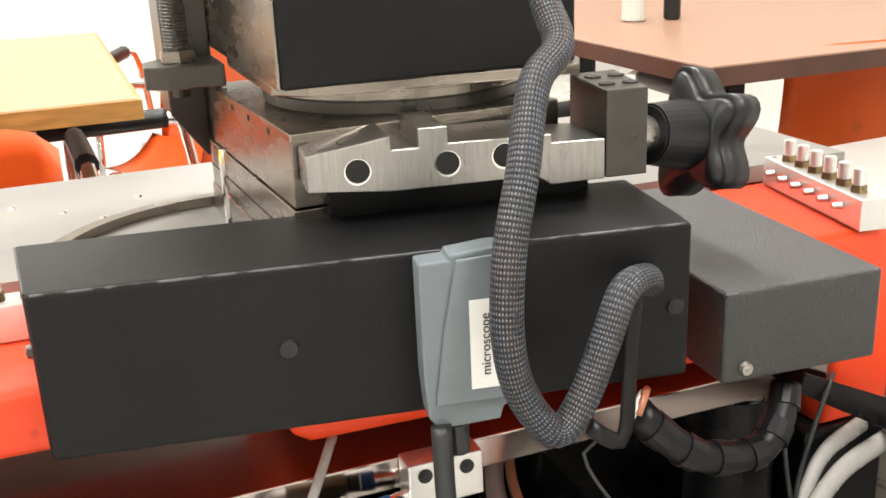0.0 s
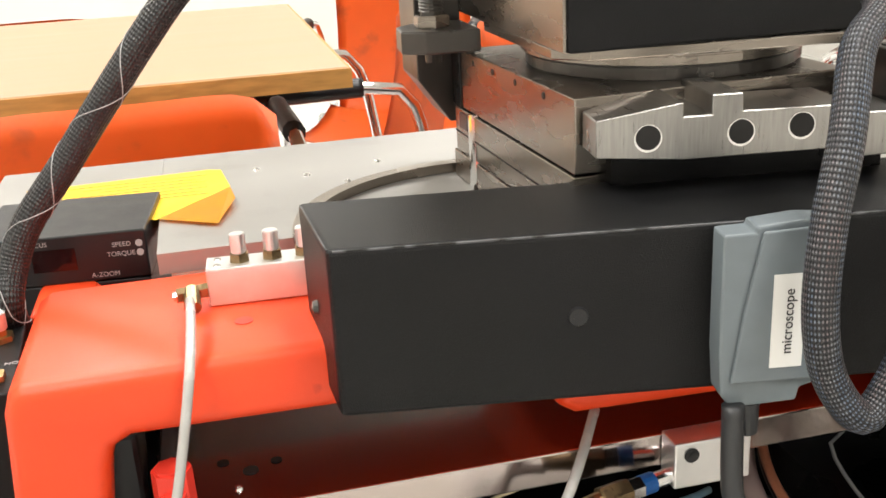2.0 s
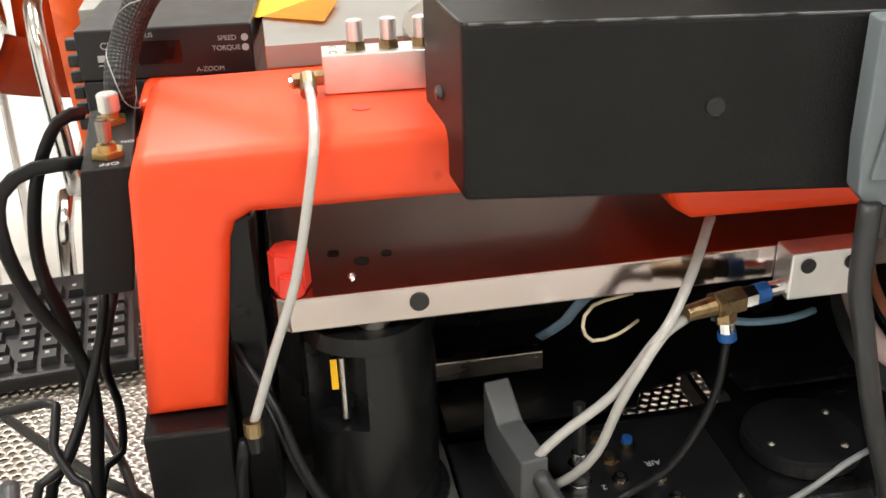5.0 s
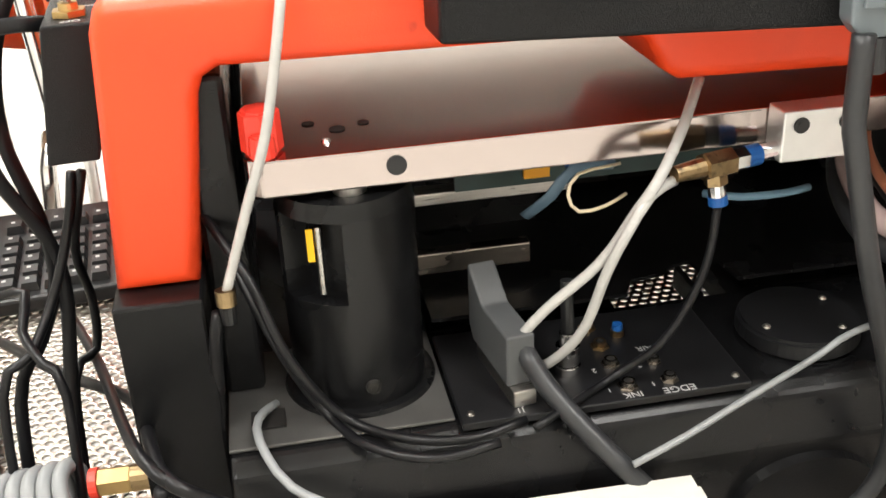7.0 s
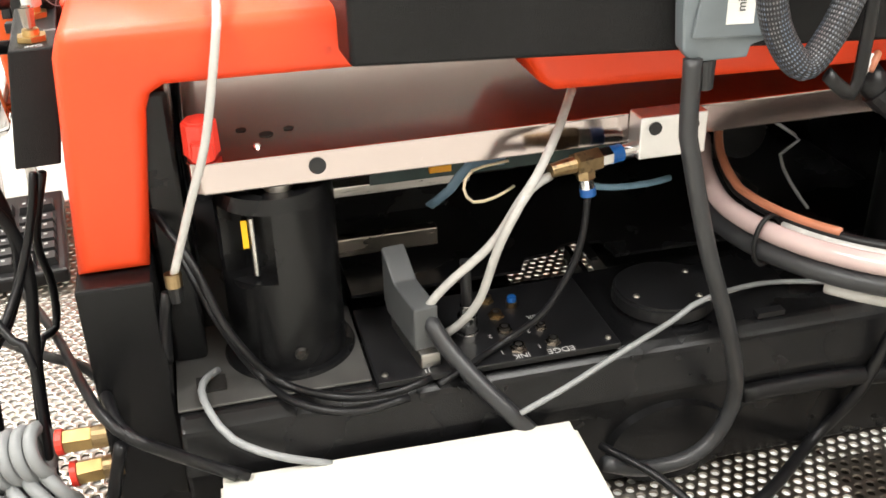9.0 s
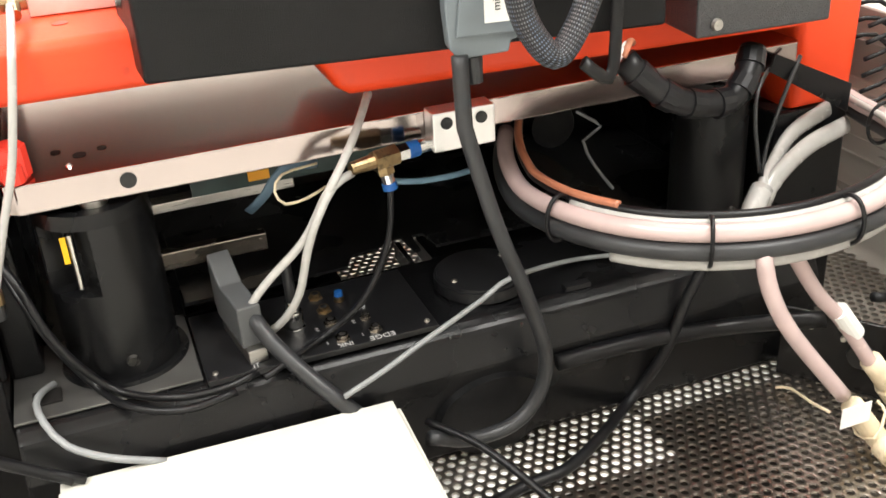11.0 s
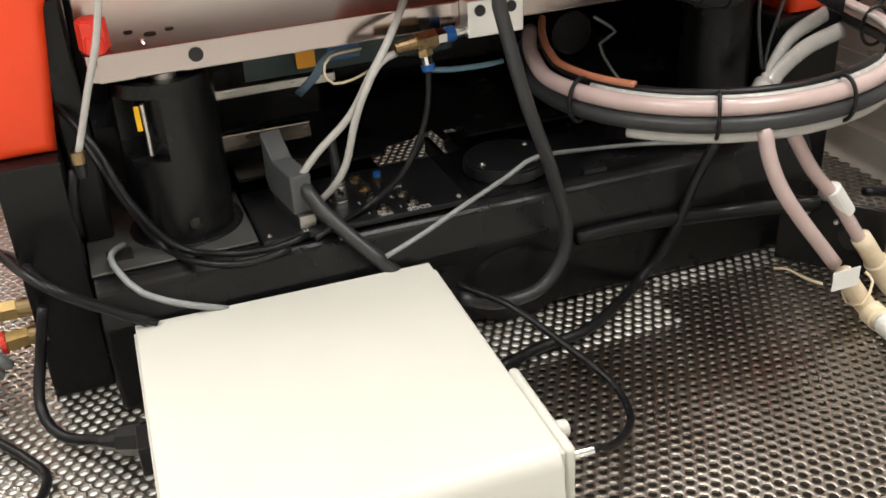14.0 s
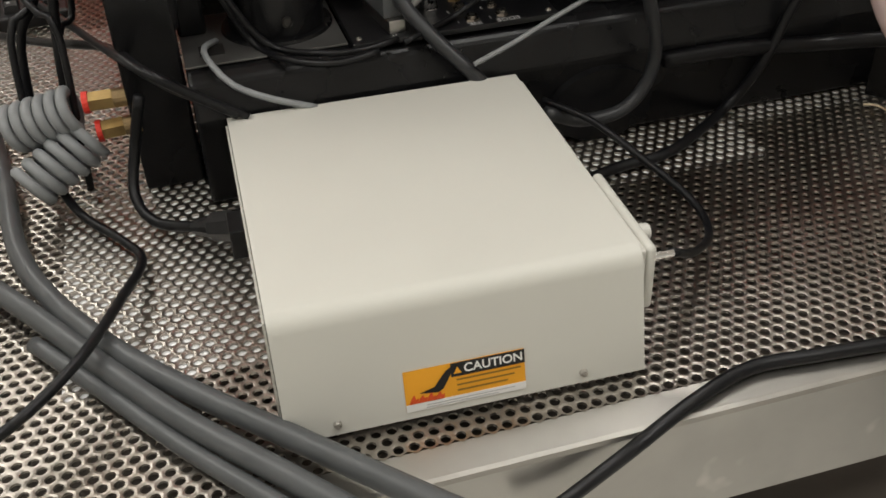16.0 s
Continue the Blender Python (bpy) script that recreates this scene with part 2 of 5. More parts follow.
def prism(outline, axis, a, b, bev=0.0, seg=2):
    """A closed outline of pairs, drawn out along an axis from a to b."""
    bm = bmesh.new()
    put = {"x": lambda u, v, w: (w, u, v), "y": lambda u, v, w: (u, w, v), "z": lambda u, v, w: (u, v, w)}[axis]
    lo = [bm.verts.new(put(u, v, a)) for u, v in outline]
    hi = [bm.verts.new(put(u, v, b)) for u, v in outline]
    bm.faces.new(lo)
    bm.faces.new(hi[::-1])
    k = len(outline)
    for i in range(k):
        bm.faces.new((lo[i], hi[i], hi[(i + 1) % k], lo[(i + 1) % k]))
    bmesh.ops.recalc_face_normals(bm, faces=bm.faces[:])
    return bevelled(bm, bev, seg)


def spline(pts, step=0.008):
    """A Catmull-Rom line through the points."""
    P = [Vector(p) for p in pts]
    P = [P[0] * 2 - P[1], *P, P[-1] * 2 - P[-2]]
    out = []
    for i in range(1, len(P) - 2):
        a, b, c, d = P[i - 1:i + 3]
        k = max(2, int((c - b).length / step))
        for j in range(k):
            t = j / k
            out.append(0.5 * (2 * b + (c - a) * t + (2 * a - 5 * b + 4 * c - d) * t * t + (3 * b - a - 3 * c + d) * t ** 3))
    return out + [P[-2]]


def tube(pts, r, sides=10, step=0.008, flat=1.0, turns=0.0, smooth_line=True, taper=None):
    """A round or flattened hose along the points, with u round it and v along it in metres."""
    line = spline(pts, step) if smooth_line else [Vector(p) for p in pts]
    bm = bmesh.new()
    uv = bm.loops.layers.uv.new("UVMap")
    rings, up, run, dist = [], None, 0.0, []
    for i, p in enumerate(line):
        d = (line[min(i + 1, len(line) - 1)] - line[max(i - 1, 0)]).normalized()
        if up is None:
            up = d.orthogonal().normalized() if abs(d.y) > 0.9 else (Vector((0, 1, 0)) - d * d.y).normalized()
        up = (up - d * up.dot(d)).normalized()
        side = d.cross(up)
        run += (p - line[i - 1]).length if i else 0
        dist.append(run)
        k = 1.0 if taper is None else taper(i / (len(line) - 1))
        rings.append([bm.verts.new(p + (side * math.cos(2 * math.pi * j / sides) + up * math.sin(2 * math.pi * j / sides) * flat) * r * k) for j in range(sides)])
    for i in range(len(rings) - 1):
        for j in range(sides):
            f = bm.faces.new((rings[i][j], rings[i][(j + 1) % sides], rings[i + 1][(j + 1) % sides], rings[i + 1][j]))
            for lp, (u, v) in zip(f.loops, ((j, i), (j + 1, i), (j + 1, i + 1), (j, i + 1))):
                lp[uv].uv = (u / sides, dist[v])
    bm.faces.new(rings[0][::-1])
    bm.faces.new(rings[-1])
    return bm


def hose(name, pts, r, material, label, category="cable", sides=10, flat=1.0, group="", **kw):
    ob = part(name, tube(pts, r, sides, flat=flat, **kw), material, None, smooth=True)
    return tagged(ob, label, category, group)


def screw_head(p, r, axis="-y", h=0.0025):
    d = {"-y": Vector((0, -1, 0)), "z": Vector((0, 0, 1)), "-x": Vector((-1, 0, 0)), "x": Vector((1, 0, 0))}[axis]
    p = Vector(p)
    return join(cyl(p, p + d * h, r, r * 0.8, 14), cyl(p + d * h, p + d * (h + 0.0004), r * 0.45, r * 0.4, 6))


def helix(a, b, r, turns, sides_per_turn=14):
    a, b = Vector(a), Vector(b)
    d = (b - a).normalized()
    u = d.orthogonal().normalized()
    w = d.cross(u)
    k = int(turns * sides_per_turn)
    return [a + (b - a) * (i / k) + (u * math.cos(2 * math.pi * i / sides_per_turn) + w * math.sin(2 * math.pi * i / sides_per_turn)) * r for i in range(k + 1)]


def letters(text, size, m, material, parent, name="lettering", label="", bold=0.0):
    cu = bpy.data.curves.new(name, "FONT")
    cu.body, cu.size, cu.align_x, cu.align_y, cu.extrude, cu.offset = text, size, "CENTER", "CENTER", 0.0001, bold
    tmp = new("temporary", cu)
    me = bpy.data.meshes.new_from_object(tmp.evaluated_get(bpy.context.evaluated_depsgraph_get()))
    bpy.data.objects.remove(tmp)
    me.name = name
    me.materials.clear()
    me.materials.append(material)
    me.transform(m)
    ob = new(name, me)
    ob.parent = parent
    return tagged(ob, label)


# ---- room ----
tagged(part("floor", box(-3, 3, -2.5, 4.5, FLOOR - 0.05, FLOOR), FLOOR_TILE), "polished white floor of the room", "floor", kind="structure")
tagged(part("ceiling", box(-3.1, 3.1, -2.6, 4.6, CEIL, CEIL + 0.1), WALL_PAINT), "white room ceiling", "ceiling", kind="structure")
for wn, dims in {"wall_north": (-3.1, 3.1, 4.5, 4.6), "wall_south": (-3.1, 3.1, -2.6, -2.5), "wall_west": (-3.1, -3, -2.5, 4.5), "wall_east": (3, 3.1, -2.5, 4.5)}.items():
    tagged(part(wn, box(*dims, FLOOR - 0.05, CEIL), WALL_PAINT), "plain warm white painted wall", "wall", kind="structure")
for lx, ly in LAMPS:
    lt = empty("ceiling_light", pose(lx, ly, CEIL))
    tagged(lt, "white fluorescent ceiling light panel", "ceiling light", "ceiling lights")
    part("frame", join(box(-0.31, 0.31, -0.61, -0.585, -0.03, 0), box(-0.31, 0.31, 0.585, 0.61, -0.03, 0), box(-0.31, -0.285, -0.585, 0.585, -0.03, 0), box(0.285, 0.31, -0.585, 0.585, -0.03, 0)), ALU, lt)
    part("diffuser", box(-0.283, 0.283, -0.583, 0.583, -0.02, -0.01), glow_mat("lit_diffuser", (1, 0.97, 0.9), 3.0), lt)


# ---- light wooden table, brown table, chairs ----
def table(name, x0, x1, y0, y1, top, edge, label):
    t = tagged(empty(name, pose(0, 0, 0)), label, "table")
    part("tabletop", box(x0 + 0.004, x1 - 0.004, y0 + 0.004, y1 - 0.004, 0.3175, 0.34, 0.002), top, t)
    e = [box(x0, x1, y0, y0 + 0.004, 0.3160, 0.3385), box(x0, x1, y1 - 0.004, y1, 0.3160, 0.3385), box(x0, x0 + 0.004, y0 + 0.004, y1 - 0.004, 0.3160, 0.3385), box(x1 - 0.004, x1, y0 + 0.004, y1 - 0.004, 0.3160, 0.3385)]
    for b in e:
        part("edge_band", b, edge, t, "worn wooden edge band")
    for lx in (x0 + 0.30, x1 - 0.38):
        for ly in (y0 + 0.36, y1 - 0.10):
            part("leg", box(lx - 0.018, lx + 0.018, ly - 0.018, ly + 0.018, FLOOR, 0.3172, 0.003), BLACK_PAINT, t)
    return t


table("table", -1.05, 0.122, 0.765, 1.55, WOOD_LIGHT, WOOD_EDGE, "light maple laminate table with a worn oak edge")
table("table", 0.75, 2.3, 0.56, 1.5, WOOD_DARK, WOOD_DARK_EDGE, "reddish brown laminate table with a dark edge")


def chair(m, label):
    """Stackable shell chair; its seat looks to -y, its back stands at +y."""
    c = tagged(empty("chair", m), label, "chair", "orange shell chairs")
    bm = bmesh.new()
    grid, nu, nv = [], 14, 20
    for j in range(nv + 1):
        v = j / nv
        row = []
        for i in range(nu + 1):
            u = i / nu * 2 - 1
            if v < 0.5:
                y, z = -0.20 + 0.40 * (v / 0.5), 0.44 - 0.025 * math.sin(math.pi * v / 0.5) + 0.03 * u * u
                w = 0.21 - 0.02 * v
                x = u * w * 0.86
            else:
                k = (v - 0.5) / 0.5
                y, z = 0.20 + 0.06 * k + 0.015 * math.sin(k * 3.14) - 0.02 * u * u, 0.44 + 0.302 * k
                w = 0.158
                x = u * w
                z -= 0.030 * (u ** 8) * k * k
            row.append(bm.verts.new((x, y, z)))
        grid.append(row)
    for j in range(nv):
        for i in range(nu):
            bm.faces.new((grid[j][i], grid[j][i + 1], grid[j + 1][i + 1], grid[j + 1][i]))
    bmesh.ops.solidify(bm, geom=bm.faces[:], thickness=0.007)
    part("shell", bm, SHELL, c, "orange moulded plastic seat and back", smooth=True)
    for s in (-1, 1):
        part("leg", tube([(s * 0.22, -0.21, 0.008), (s * 0.20, -0.17, 0.40), (s * 0.19, -0.10, 0.428), (s * 0.19, 0.12, 0.418), (s * 0.20, 0.18, 0.40), (s * 0.22, 0.25, 0.008)], 0.010, 8, 0.03), CHROME, c, "bent chrome tube leg", smooth=True)
        part("armrest", tube([(s * 0.20, -0.16, 0.40), (s * 0.188, -0.17, 0.60), (s * 0.192, -0.12, 0.655), (s * 0.192, 0.10, 0.655), (s * 0.188, 0.17, 0.62), (s * 0.175, 0.20, 0.45)], 0.010, 8, 0.03), CHROME, c, "bent chrome armrest tube", smooth=True)
        part("arm_pad", tube([(s * 0.192, -0.09, 0.657), (s * 0.192, 0.09, 0.657)], 0.0145, 10), BLACK_PLASTIC, c, "black arm pad", smooth=True)
    return c


chair(pose(-0.142, 0.905, FLOOR, 0, 0, 182), "orange plastic shell chair with chrome legs, facing the wooden table")
chair(pose(0.075, 1.262, FLOOR, 0, 0, -86), "orange plastic shell chair pushed under the wooden table")
chair(pose(-0.34, 1.30, FLOOR, 0, 0, 5), "orange plastic shell chair beyond the wooden table")
chair(pose(0.34, 1.75, FLOOR, 0, 0, -20), "orange plastic shell chair beyond the wooden table")
chair(pose(0.62, 0.98, FLOOR, 0, 0, 95), "orange plastic shell chair beside the brown table")
chair(pose(1.10, 0.86, FLOOR, 0, 0, 175), "orange plastic shell chair under the brown table")
cup = tagged(empty("bottle", pose(0.93, 1.02, 0.341)), "small cream bottle on the brown table", "bottle")
part("body", cyl((0, 0, 0), (0, 0, 0.07), 0.02, 0.018, 16, 0.002), CREAM, cup)
cup = tagged(empty("bottle", pose(0.99, 1.0, 0.341)), "small black bottle on the brown table", "bottle")
part("body", cyl((0, 0, 0), (0, 0, 0.06), 0.014, 0.014, 16, 0.002), BLACK_PLASTIC, cup)
bag = bmesh.new()
bmesh.ops.create_icosphere(bag, subdivisions=4, radius=1, matrix=pose(-0.62, 0.70, 0.02) @ Matrix.Diagonal((0.16, 0.12, 0.24, 1)))
for v in bag.verts:
    v.co += Vector((0.02, 0.02, 0.01)) * noise.noise(v.co * 9) * 2.0
tagged(part("bag", bag, LEATHER, None, smooth=True), "black fabric bag hanging on the back of an orange chair", "bag")

# ---- perforated deck of the bench ----
DX0, DX1, DY0, DY1, PITCH = -0.62, 0.62, -0.303, 0.575, 0.0090


def perforated_sheet():
    """Sheet with staggered round holes: each hole sits in a six-sided cell."""
    rowh = PITCH * math.sqrt(3) / 2
    nr, nc, K = int((DY1 - DY0) / rowh), int((DX1 - DX0) / PITCH), 12
    verts, faces = [], []
    hexr, hole = PITCH / math.sqrt(3), 0.0031
    hx = [(hexr * math.cos(math.radians(a)), hexr * math.sin(math.radians(a))) for a in range(30, 390, 60)]
    ho = [(hole * math.cos(2 * math.pi * (i + 1) / K), hole * math.sin(2 * math.pi * (i + 1) / K)) for i in range(K)]
    for j in range(nr):
        cy = DY0 + (j + 0.5) * rowh
        for i in range(nc):
            cx = DX0 + (i + 0.5 + 0.5 * (j % 2)) * PITCH
            b = len(verts)
            verts += [(cx + x, cy + y, 0.0) for x, y in hx]
            verts += [(cx + x, cy + y, -0.0002) for x, y in ho]
            verts += [(cx + x, cy + y, -0.0020) for x, y in ho]
            for k in range(6):
                a, n2 = b + k, b + (k + 1) % 6
                i0, i1, i2 = b + 6 + 2 * k, b + 6 + (2 * k + 1) % K, b + 6 + (2 * k + 2) % K
                faces += [(a, n2, i2, i1), (a, i1, i0)]
            for k in range(K):
                n2 = (k + 1) % K
                faces.append((b + 6 + k, b + 6 + n2, b + 6 + K + n2, b + 6 + K + k))
    me = bpy.data.meshes.new("perforated_sheet")
    me.from_pydata(verts, [], faces)
    me.materials.append(DECK_METAL)
    return new("perforated_sheet", me)


bench = tagged(empty("bench", pose(0, 0, 0)), "low steel bench with a perforated stainless deck", "bench")
sheet = perforated_sheet()
sheet.parent = bench
tagged(sheet, "perforated stainless steel sheet with staggered round holes")
part("front_lip", prism([(-0.3032, -0.0003), (-0.324, -0.0006), (-0.3268, -0.0014), (-0.328, -0.004), (-0.3285, -0.078), (-0.3265, -0.078), (-0.3262, -0.010), (-0.3032, -0.0022)], "x", DX0 - 0.01, DX1 + 0.02), LIP_METAL, bench, "scuffed stainless front lip", smooth=False)
part("back_lip", box(DX0, DX1, DY1 - 0.003, DY1 + 0.002, -0.05, 0.0), LIP_METAL, bench)
for lx in (DX0 + 0.03, DX1 - 0.03):
    for ly in (-0.29, 0.53):
        part("leg", box(lx - 0.02, lx + 0.02, ly - 0.02, ly + 0.02, FLOOR, -0.0025, 0.003), STEEL, bench)
part("shelf", box(DX0, DX1, -0.315, 0.30, -0.165, -0.15, 0.001), UNDER_DARK, bench, "dusty brown lower shelf")
# added white sheets stand in for brightness showing through the holes from below
for bx in ((-0.228, -0.095, -0.20, 0.10), (-0.30, -0.18, 0.12, 0.36), (0.10, 0.305, -0.085, -0.0), (0.31, 0.52, -0.032, -0.0)):
    tagged(part("bright_patch_sheet", box(*bx, -0.0040, -0.0023), UNDER_WHITE), "added white sheet imitating bright patches seen through the deck holes", "card sheet", "white sheets under the deck")

# ---- pale enclosure beside the bench ----
enc = tagged(empty("enclosure", pose(0, 0, 0)), "pale grey stepped sheet metal enclosure beside the bench", "enclosure")
part("body", prism([(0.625, -0.10), (0.625, 0.035), (0.633, 0.038), (0.633, 0.088), (0.622, 0.095), (0.622, 0.155), (0.634, 0.160), (0.634, 0.196), (0.618, 0.203), (0.618, 0.232), (0.640, 0.243), (1.1, 0.252), (1.1, -0.10)], "y", -0.9, 0.48, 0.001, 1), ENCLOSURE, enc)
part("plinth", box(0.65, 1.08, -0.88, 0.46, FLOOR, -0.10), BLACK_PAINT, enc)
for zz in (0.11, 0.135):
    part("seam", box(0.6205, 0.623, -0.9, 0.478, zz, zz + 0.0025), ENCLOSURE, enc)

# ---- probe station ----
ps = tagged(empty("probe_station", pose(0, 0, 0)), "wafer probe station with orange red frame and black base", "probe station")
FY = 0.036
# base of beams round an open middle
base = part("front_beam", prism([(-0.0155, 0.0), (-0.0175, 0.070), (-0.006, 0.094), (0.004, 0.100), (0.10, 0.100), (0.10, 0.0)], "x", -0.120, 0.475, 0.003, 2), BLACK_PAINT, ps, "glossy black painted front beam")
for bn, dims in (("side_beam", (-0.120, -0.05, 0.101, 0.40, 0.0, 0.095)), ("side_beam", (0.36, 0.475, 0.101, 0.40, 0.0, 0.095)), ("back_panel", (-0.120, 0.535, 0.401, 0.43, 0.0, 0.226)), ("inner_panel", (0.476, 0.500, 0.17, 0.40, 0.0, 0.226)), ("inner_panel", (-0.1205, -0.099, 0.058, 0.30, 0.1026, 0.284))):
    part(bn, box(*dims, 0.003), BLACK_PAINT, ps)
part("base_cover", box(-0.120, -0.002, 0.006, 0.098, 0.1005, 0.1025, 0.0008), COVER_METAL, ps, "dusty grey metal cover strip")
oval = bmesh.new()
bmesh.ops.create_cone(oval, cap_ends=True, segments=40, radius1=0.045, radius2=0.043, depth=0.008, matrix=pose(0.192, -0.019, 0.030, 90) @ Matrix.Diagonal((1, 0.72, 1, 1)))
part("oval_cover", oval, BLACK_PAINT, ps, smooth=False)
panel = part("control_panel", box(0.0, 0.160, -0.004, 0.086, 0.1005, 0.105, 0.0008), BLACK_PLASTIC, ps, "black connector panel with white markings")
for sx, sy in ((0.006, 0.004), (0.154, 0.004)):
    part("screw", screw_head((sx, sy, 0.105), 0.0022, "z", 0.0012), STEEL, panel)
for jx, jy, jr in ((0.118, 0.009, 1.0), (0.094, 0.008, 1.15), (0.092, 0.031, 1.1), (0.116, 0.027, 0.8), (0.092, 0.050, 1.1), (0.091, 0.071, 1.1)):
    jack = part("jack", join(cyl((jx, jy, 0.105), (jx, jy, 0.1064), 0.0052 * jr, 0.0048 * jr, 6), cyl((jx, jy, 0.1064), (jx, jy, 0.1090), 0.0036 * jr, 0.0034 * jr, 14)), BRASS_DULL if jy > 0.04 else STAGE_METAL, panel, "round metal jack socket")
    part("jack_hole", cyl((jx, jy, 0.1090), (jx, jy, 0.1093), 0.0021 * jr, 0.0021 * jr, 12), INK, jack)
turned = pose(0, 0, 0, 0, 0, 180)
for word, lx, ly, size in (("EDGE", 0.120, -0.0005, 0.0075), ("INK", 0.094, 0.0, 0.0065), ("AIR", 0.116, 0.042, 0.0065), ("J1", 0.032, 0.001, 0.006), ("J4", 0.062, 0.001, 0.006), ("1", 0.108, 0.007, 0.0055), ("1", 0.083, 0.007, 0.0055), ("2", 0.081, 0.027, 0.0055), ("2", 0.107, 0.026, 0.0055)):
    letters(word, size, Matrix.Translation((lx, ly, 0.1052)) @ turned, PRINT_GREY, panel)
cov = part("round_cover", cyl((0.212, 0.045, 0.1005), (0.212, 0.045, 0.112), 0.036, 0.035, 48, 0.002), BLACK_PLASTIC, ps, "round black cover plate")
for a in (30, 200, 310):
    part("screw", screw_head((0.212 + 0.026 * math.cos(radians(a)), 0.045 + 0.026 * math.sin(radians(a)), 0.112), 0.0025, "z", 0.001), STEEL, cov)
def notched_ring(cx, cy, r, a0, a1, z0, z1, inner):
    """A round column slice with a pocket cut into it between two angles."""
    outline = []
    for i in range(49):
        a = radians(a1 + (a0 + 360 - a1) * i / 48)
        outline.append((cx + r * math.cos(a), cy + r * math.sin(a)))
    for a in (a0, (a0 + a1) / 2, a1):
        outline.append((cx + inner * math.cos(radians(a)), cy + inner * math.sin(radians(a))))
    return prism(outline, "z", z0, z1)


for cx, cy, r in ((-0.046, 0.060, 0.0365), (0.418, 0.062, 0.030)):
    near = cx < 0
    body = join(cyl((cx, cy, 0.1025), (cx, cy, 0.168), r, r, 48), notched_ring(cx, cy, r, 200, 262, 0.168, 0.214, r * 0.62), cyl((cx, cy, 0.214), (cx, cy, 0.2235), r, r * 0.97, 48)) if near else cyl((cx, cy, 0.1025), (cx, cy, 0.2235), r, r * 0.97, 48)
    post = part("post", body, BLACK_PAINT, ps, "round black support post")
    post.data.polygons.foreach_set("use_smooth", [True] * len(post.data.polygons))
    post.data.set_sharp_from_angle(angle=radians(30))
    part("collar", cyl((cx, cy, 0.1026), (cx, cy, 0.105), r + 0.006, r + 0.005, 48), BLACK_PAINT, post)
    part("threaded_rod", cyl((cx + 0.002, cy - 0.018, 0.2236), (cx + 0.002, cy - 0.018, 0.2285), 0.0085, 0.0085, 24), STEEL, post)
    part("screw", screw_head((cx + 0.004, cy - r - 0.0002, 0.118), 0.0045), ANODISED, post)
    if near:
        part("rating_label", box(cx - 0.0225, cx - 0.0190, cy - 0.0255, cy - 0.0245, 0.190, 0.208), YELLOW, post, "small yellow label")
        part("slide_pin", cyl((cx - 0.0165, cy - 0.025, 0.171), (cx - 0.0165, cy - 0.025, 0.209), 0.0017, 0.0017, 12), STEEL, post, "steel pin")
# platen
PZ = 0.2475
plate_bm = prism([(-0.094, 0.040), (-0.092, 0.035), (-0.086, 0.0315), (0.470, 0.0315), (0.474, 0.036), (0.474, 0.40), (-0.094, 0.40)], "z", PZ - 0.0195, PZ, 0.0012, 2)
platen = part("platen", plate_bm, PLATEN, ps, "polished metal platen with small holes")
for hx, hy, r in ((-0.046, 0.066, 0.0042), (-0.060, 0.078, 0.0032), (-0.032, 0.072, 0.0030)):
    part("hole", cyl((hx, hy, PZ + 0.0001), (hx, hy, PZ + 0.0006), r, r, 16), INK, platen)
part("screw", screw_head((-0.053, 0.050, PZ), 0.0026, "z", 0.0015), CHROME, platen)
part("plug", cyl((-0.021, 0.0316, 0.2385), (-0.021, 0.0305, 0.2385), 0.0052, 0.0050, 20), BLACK_PLASTIC, platen, "round dark plug in the platen edge")
brk = part("bracket", box(0.1715, 0.2155, 0.014, 0.0312, 0.2235, 0.2505, 0.001), ALU, ps, "aluminium bracket block with two screws")
for hx in (0.181, 0.2055):
    part("screw", join(cyl((hx, 0.0138, 0.243), (hx, 0.0132, 0.243), 0.0042, 0.0042, 18), cyl((hx, 0.0132, 0.243), (hx, 0.0129, 0.243), 0.0022, 0.0022, 6)), BLACK_PLASTIC, brk)
# frame: an arch with a deeper right half
frame_bm = prism([(-0.164, 0.184), (-0.123, 0.184), (-0.1105, 0.279), (-0.107, 0.288), (-0.099, 0.2925), (0.102, 0.290), (0.108, 0.286), (0.117, 0.270), (0.126, 0.2640), (0.476, 0.2555), (0.476, 0.190), (0.531, 0.190),
                  (0.535, 0.327), (-0.143, 0.327), (-0.150, 0.3225), (-0.1535, 0.312)], "y", FY, 0.168)
edges = [e for e in frame_bm.edges if abs(e.verts[0].co.y - e.verts[1].co.y) < 1e-6]
bmesh.ops.bevel(frame_bm, geom=edges, offset=0.0085, segments=4, affect="EDGES", profile=0.5)
arch = part("arch", frame_bm, RED, ps, "orange red moulded frame arch", smooth=True)
part("hole", cyl((-0.0395, 0.0795, 0.3271), (-0.0395, 0.0795, 0.3275), 0.0048, 0.0048, 20), RED_KNOB, arch)
part("side_arm", box(-0.160, -0.122, 0.166, 0.38, 0.27, 0.313, 0.006, 3), RED, ps)
part("side_arm", box(0.470, 0.535, 0.166, 0.38, 0.27, 0.322, 0.006, 3), RED, ps)
for x0, x1 in ((-0.1655, -0.1215), (0.460, 0.529)):
    part("foot_column", box(x0, x1, 0.022 if x0 < 0 else 0.036, 0.165, 0.0, 0.1835 if x0 < 0 else 0.1895, 0.002), BLACK_PAINT, ps, "black foot column under the frame")
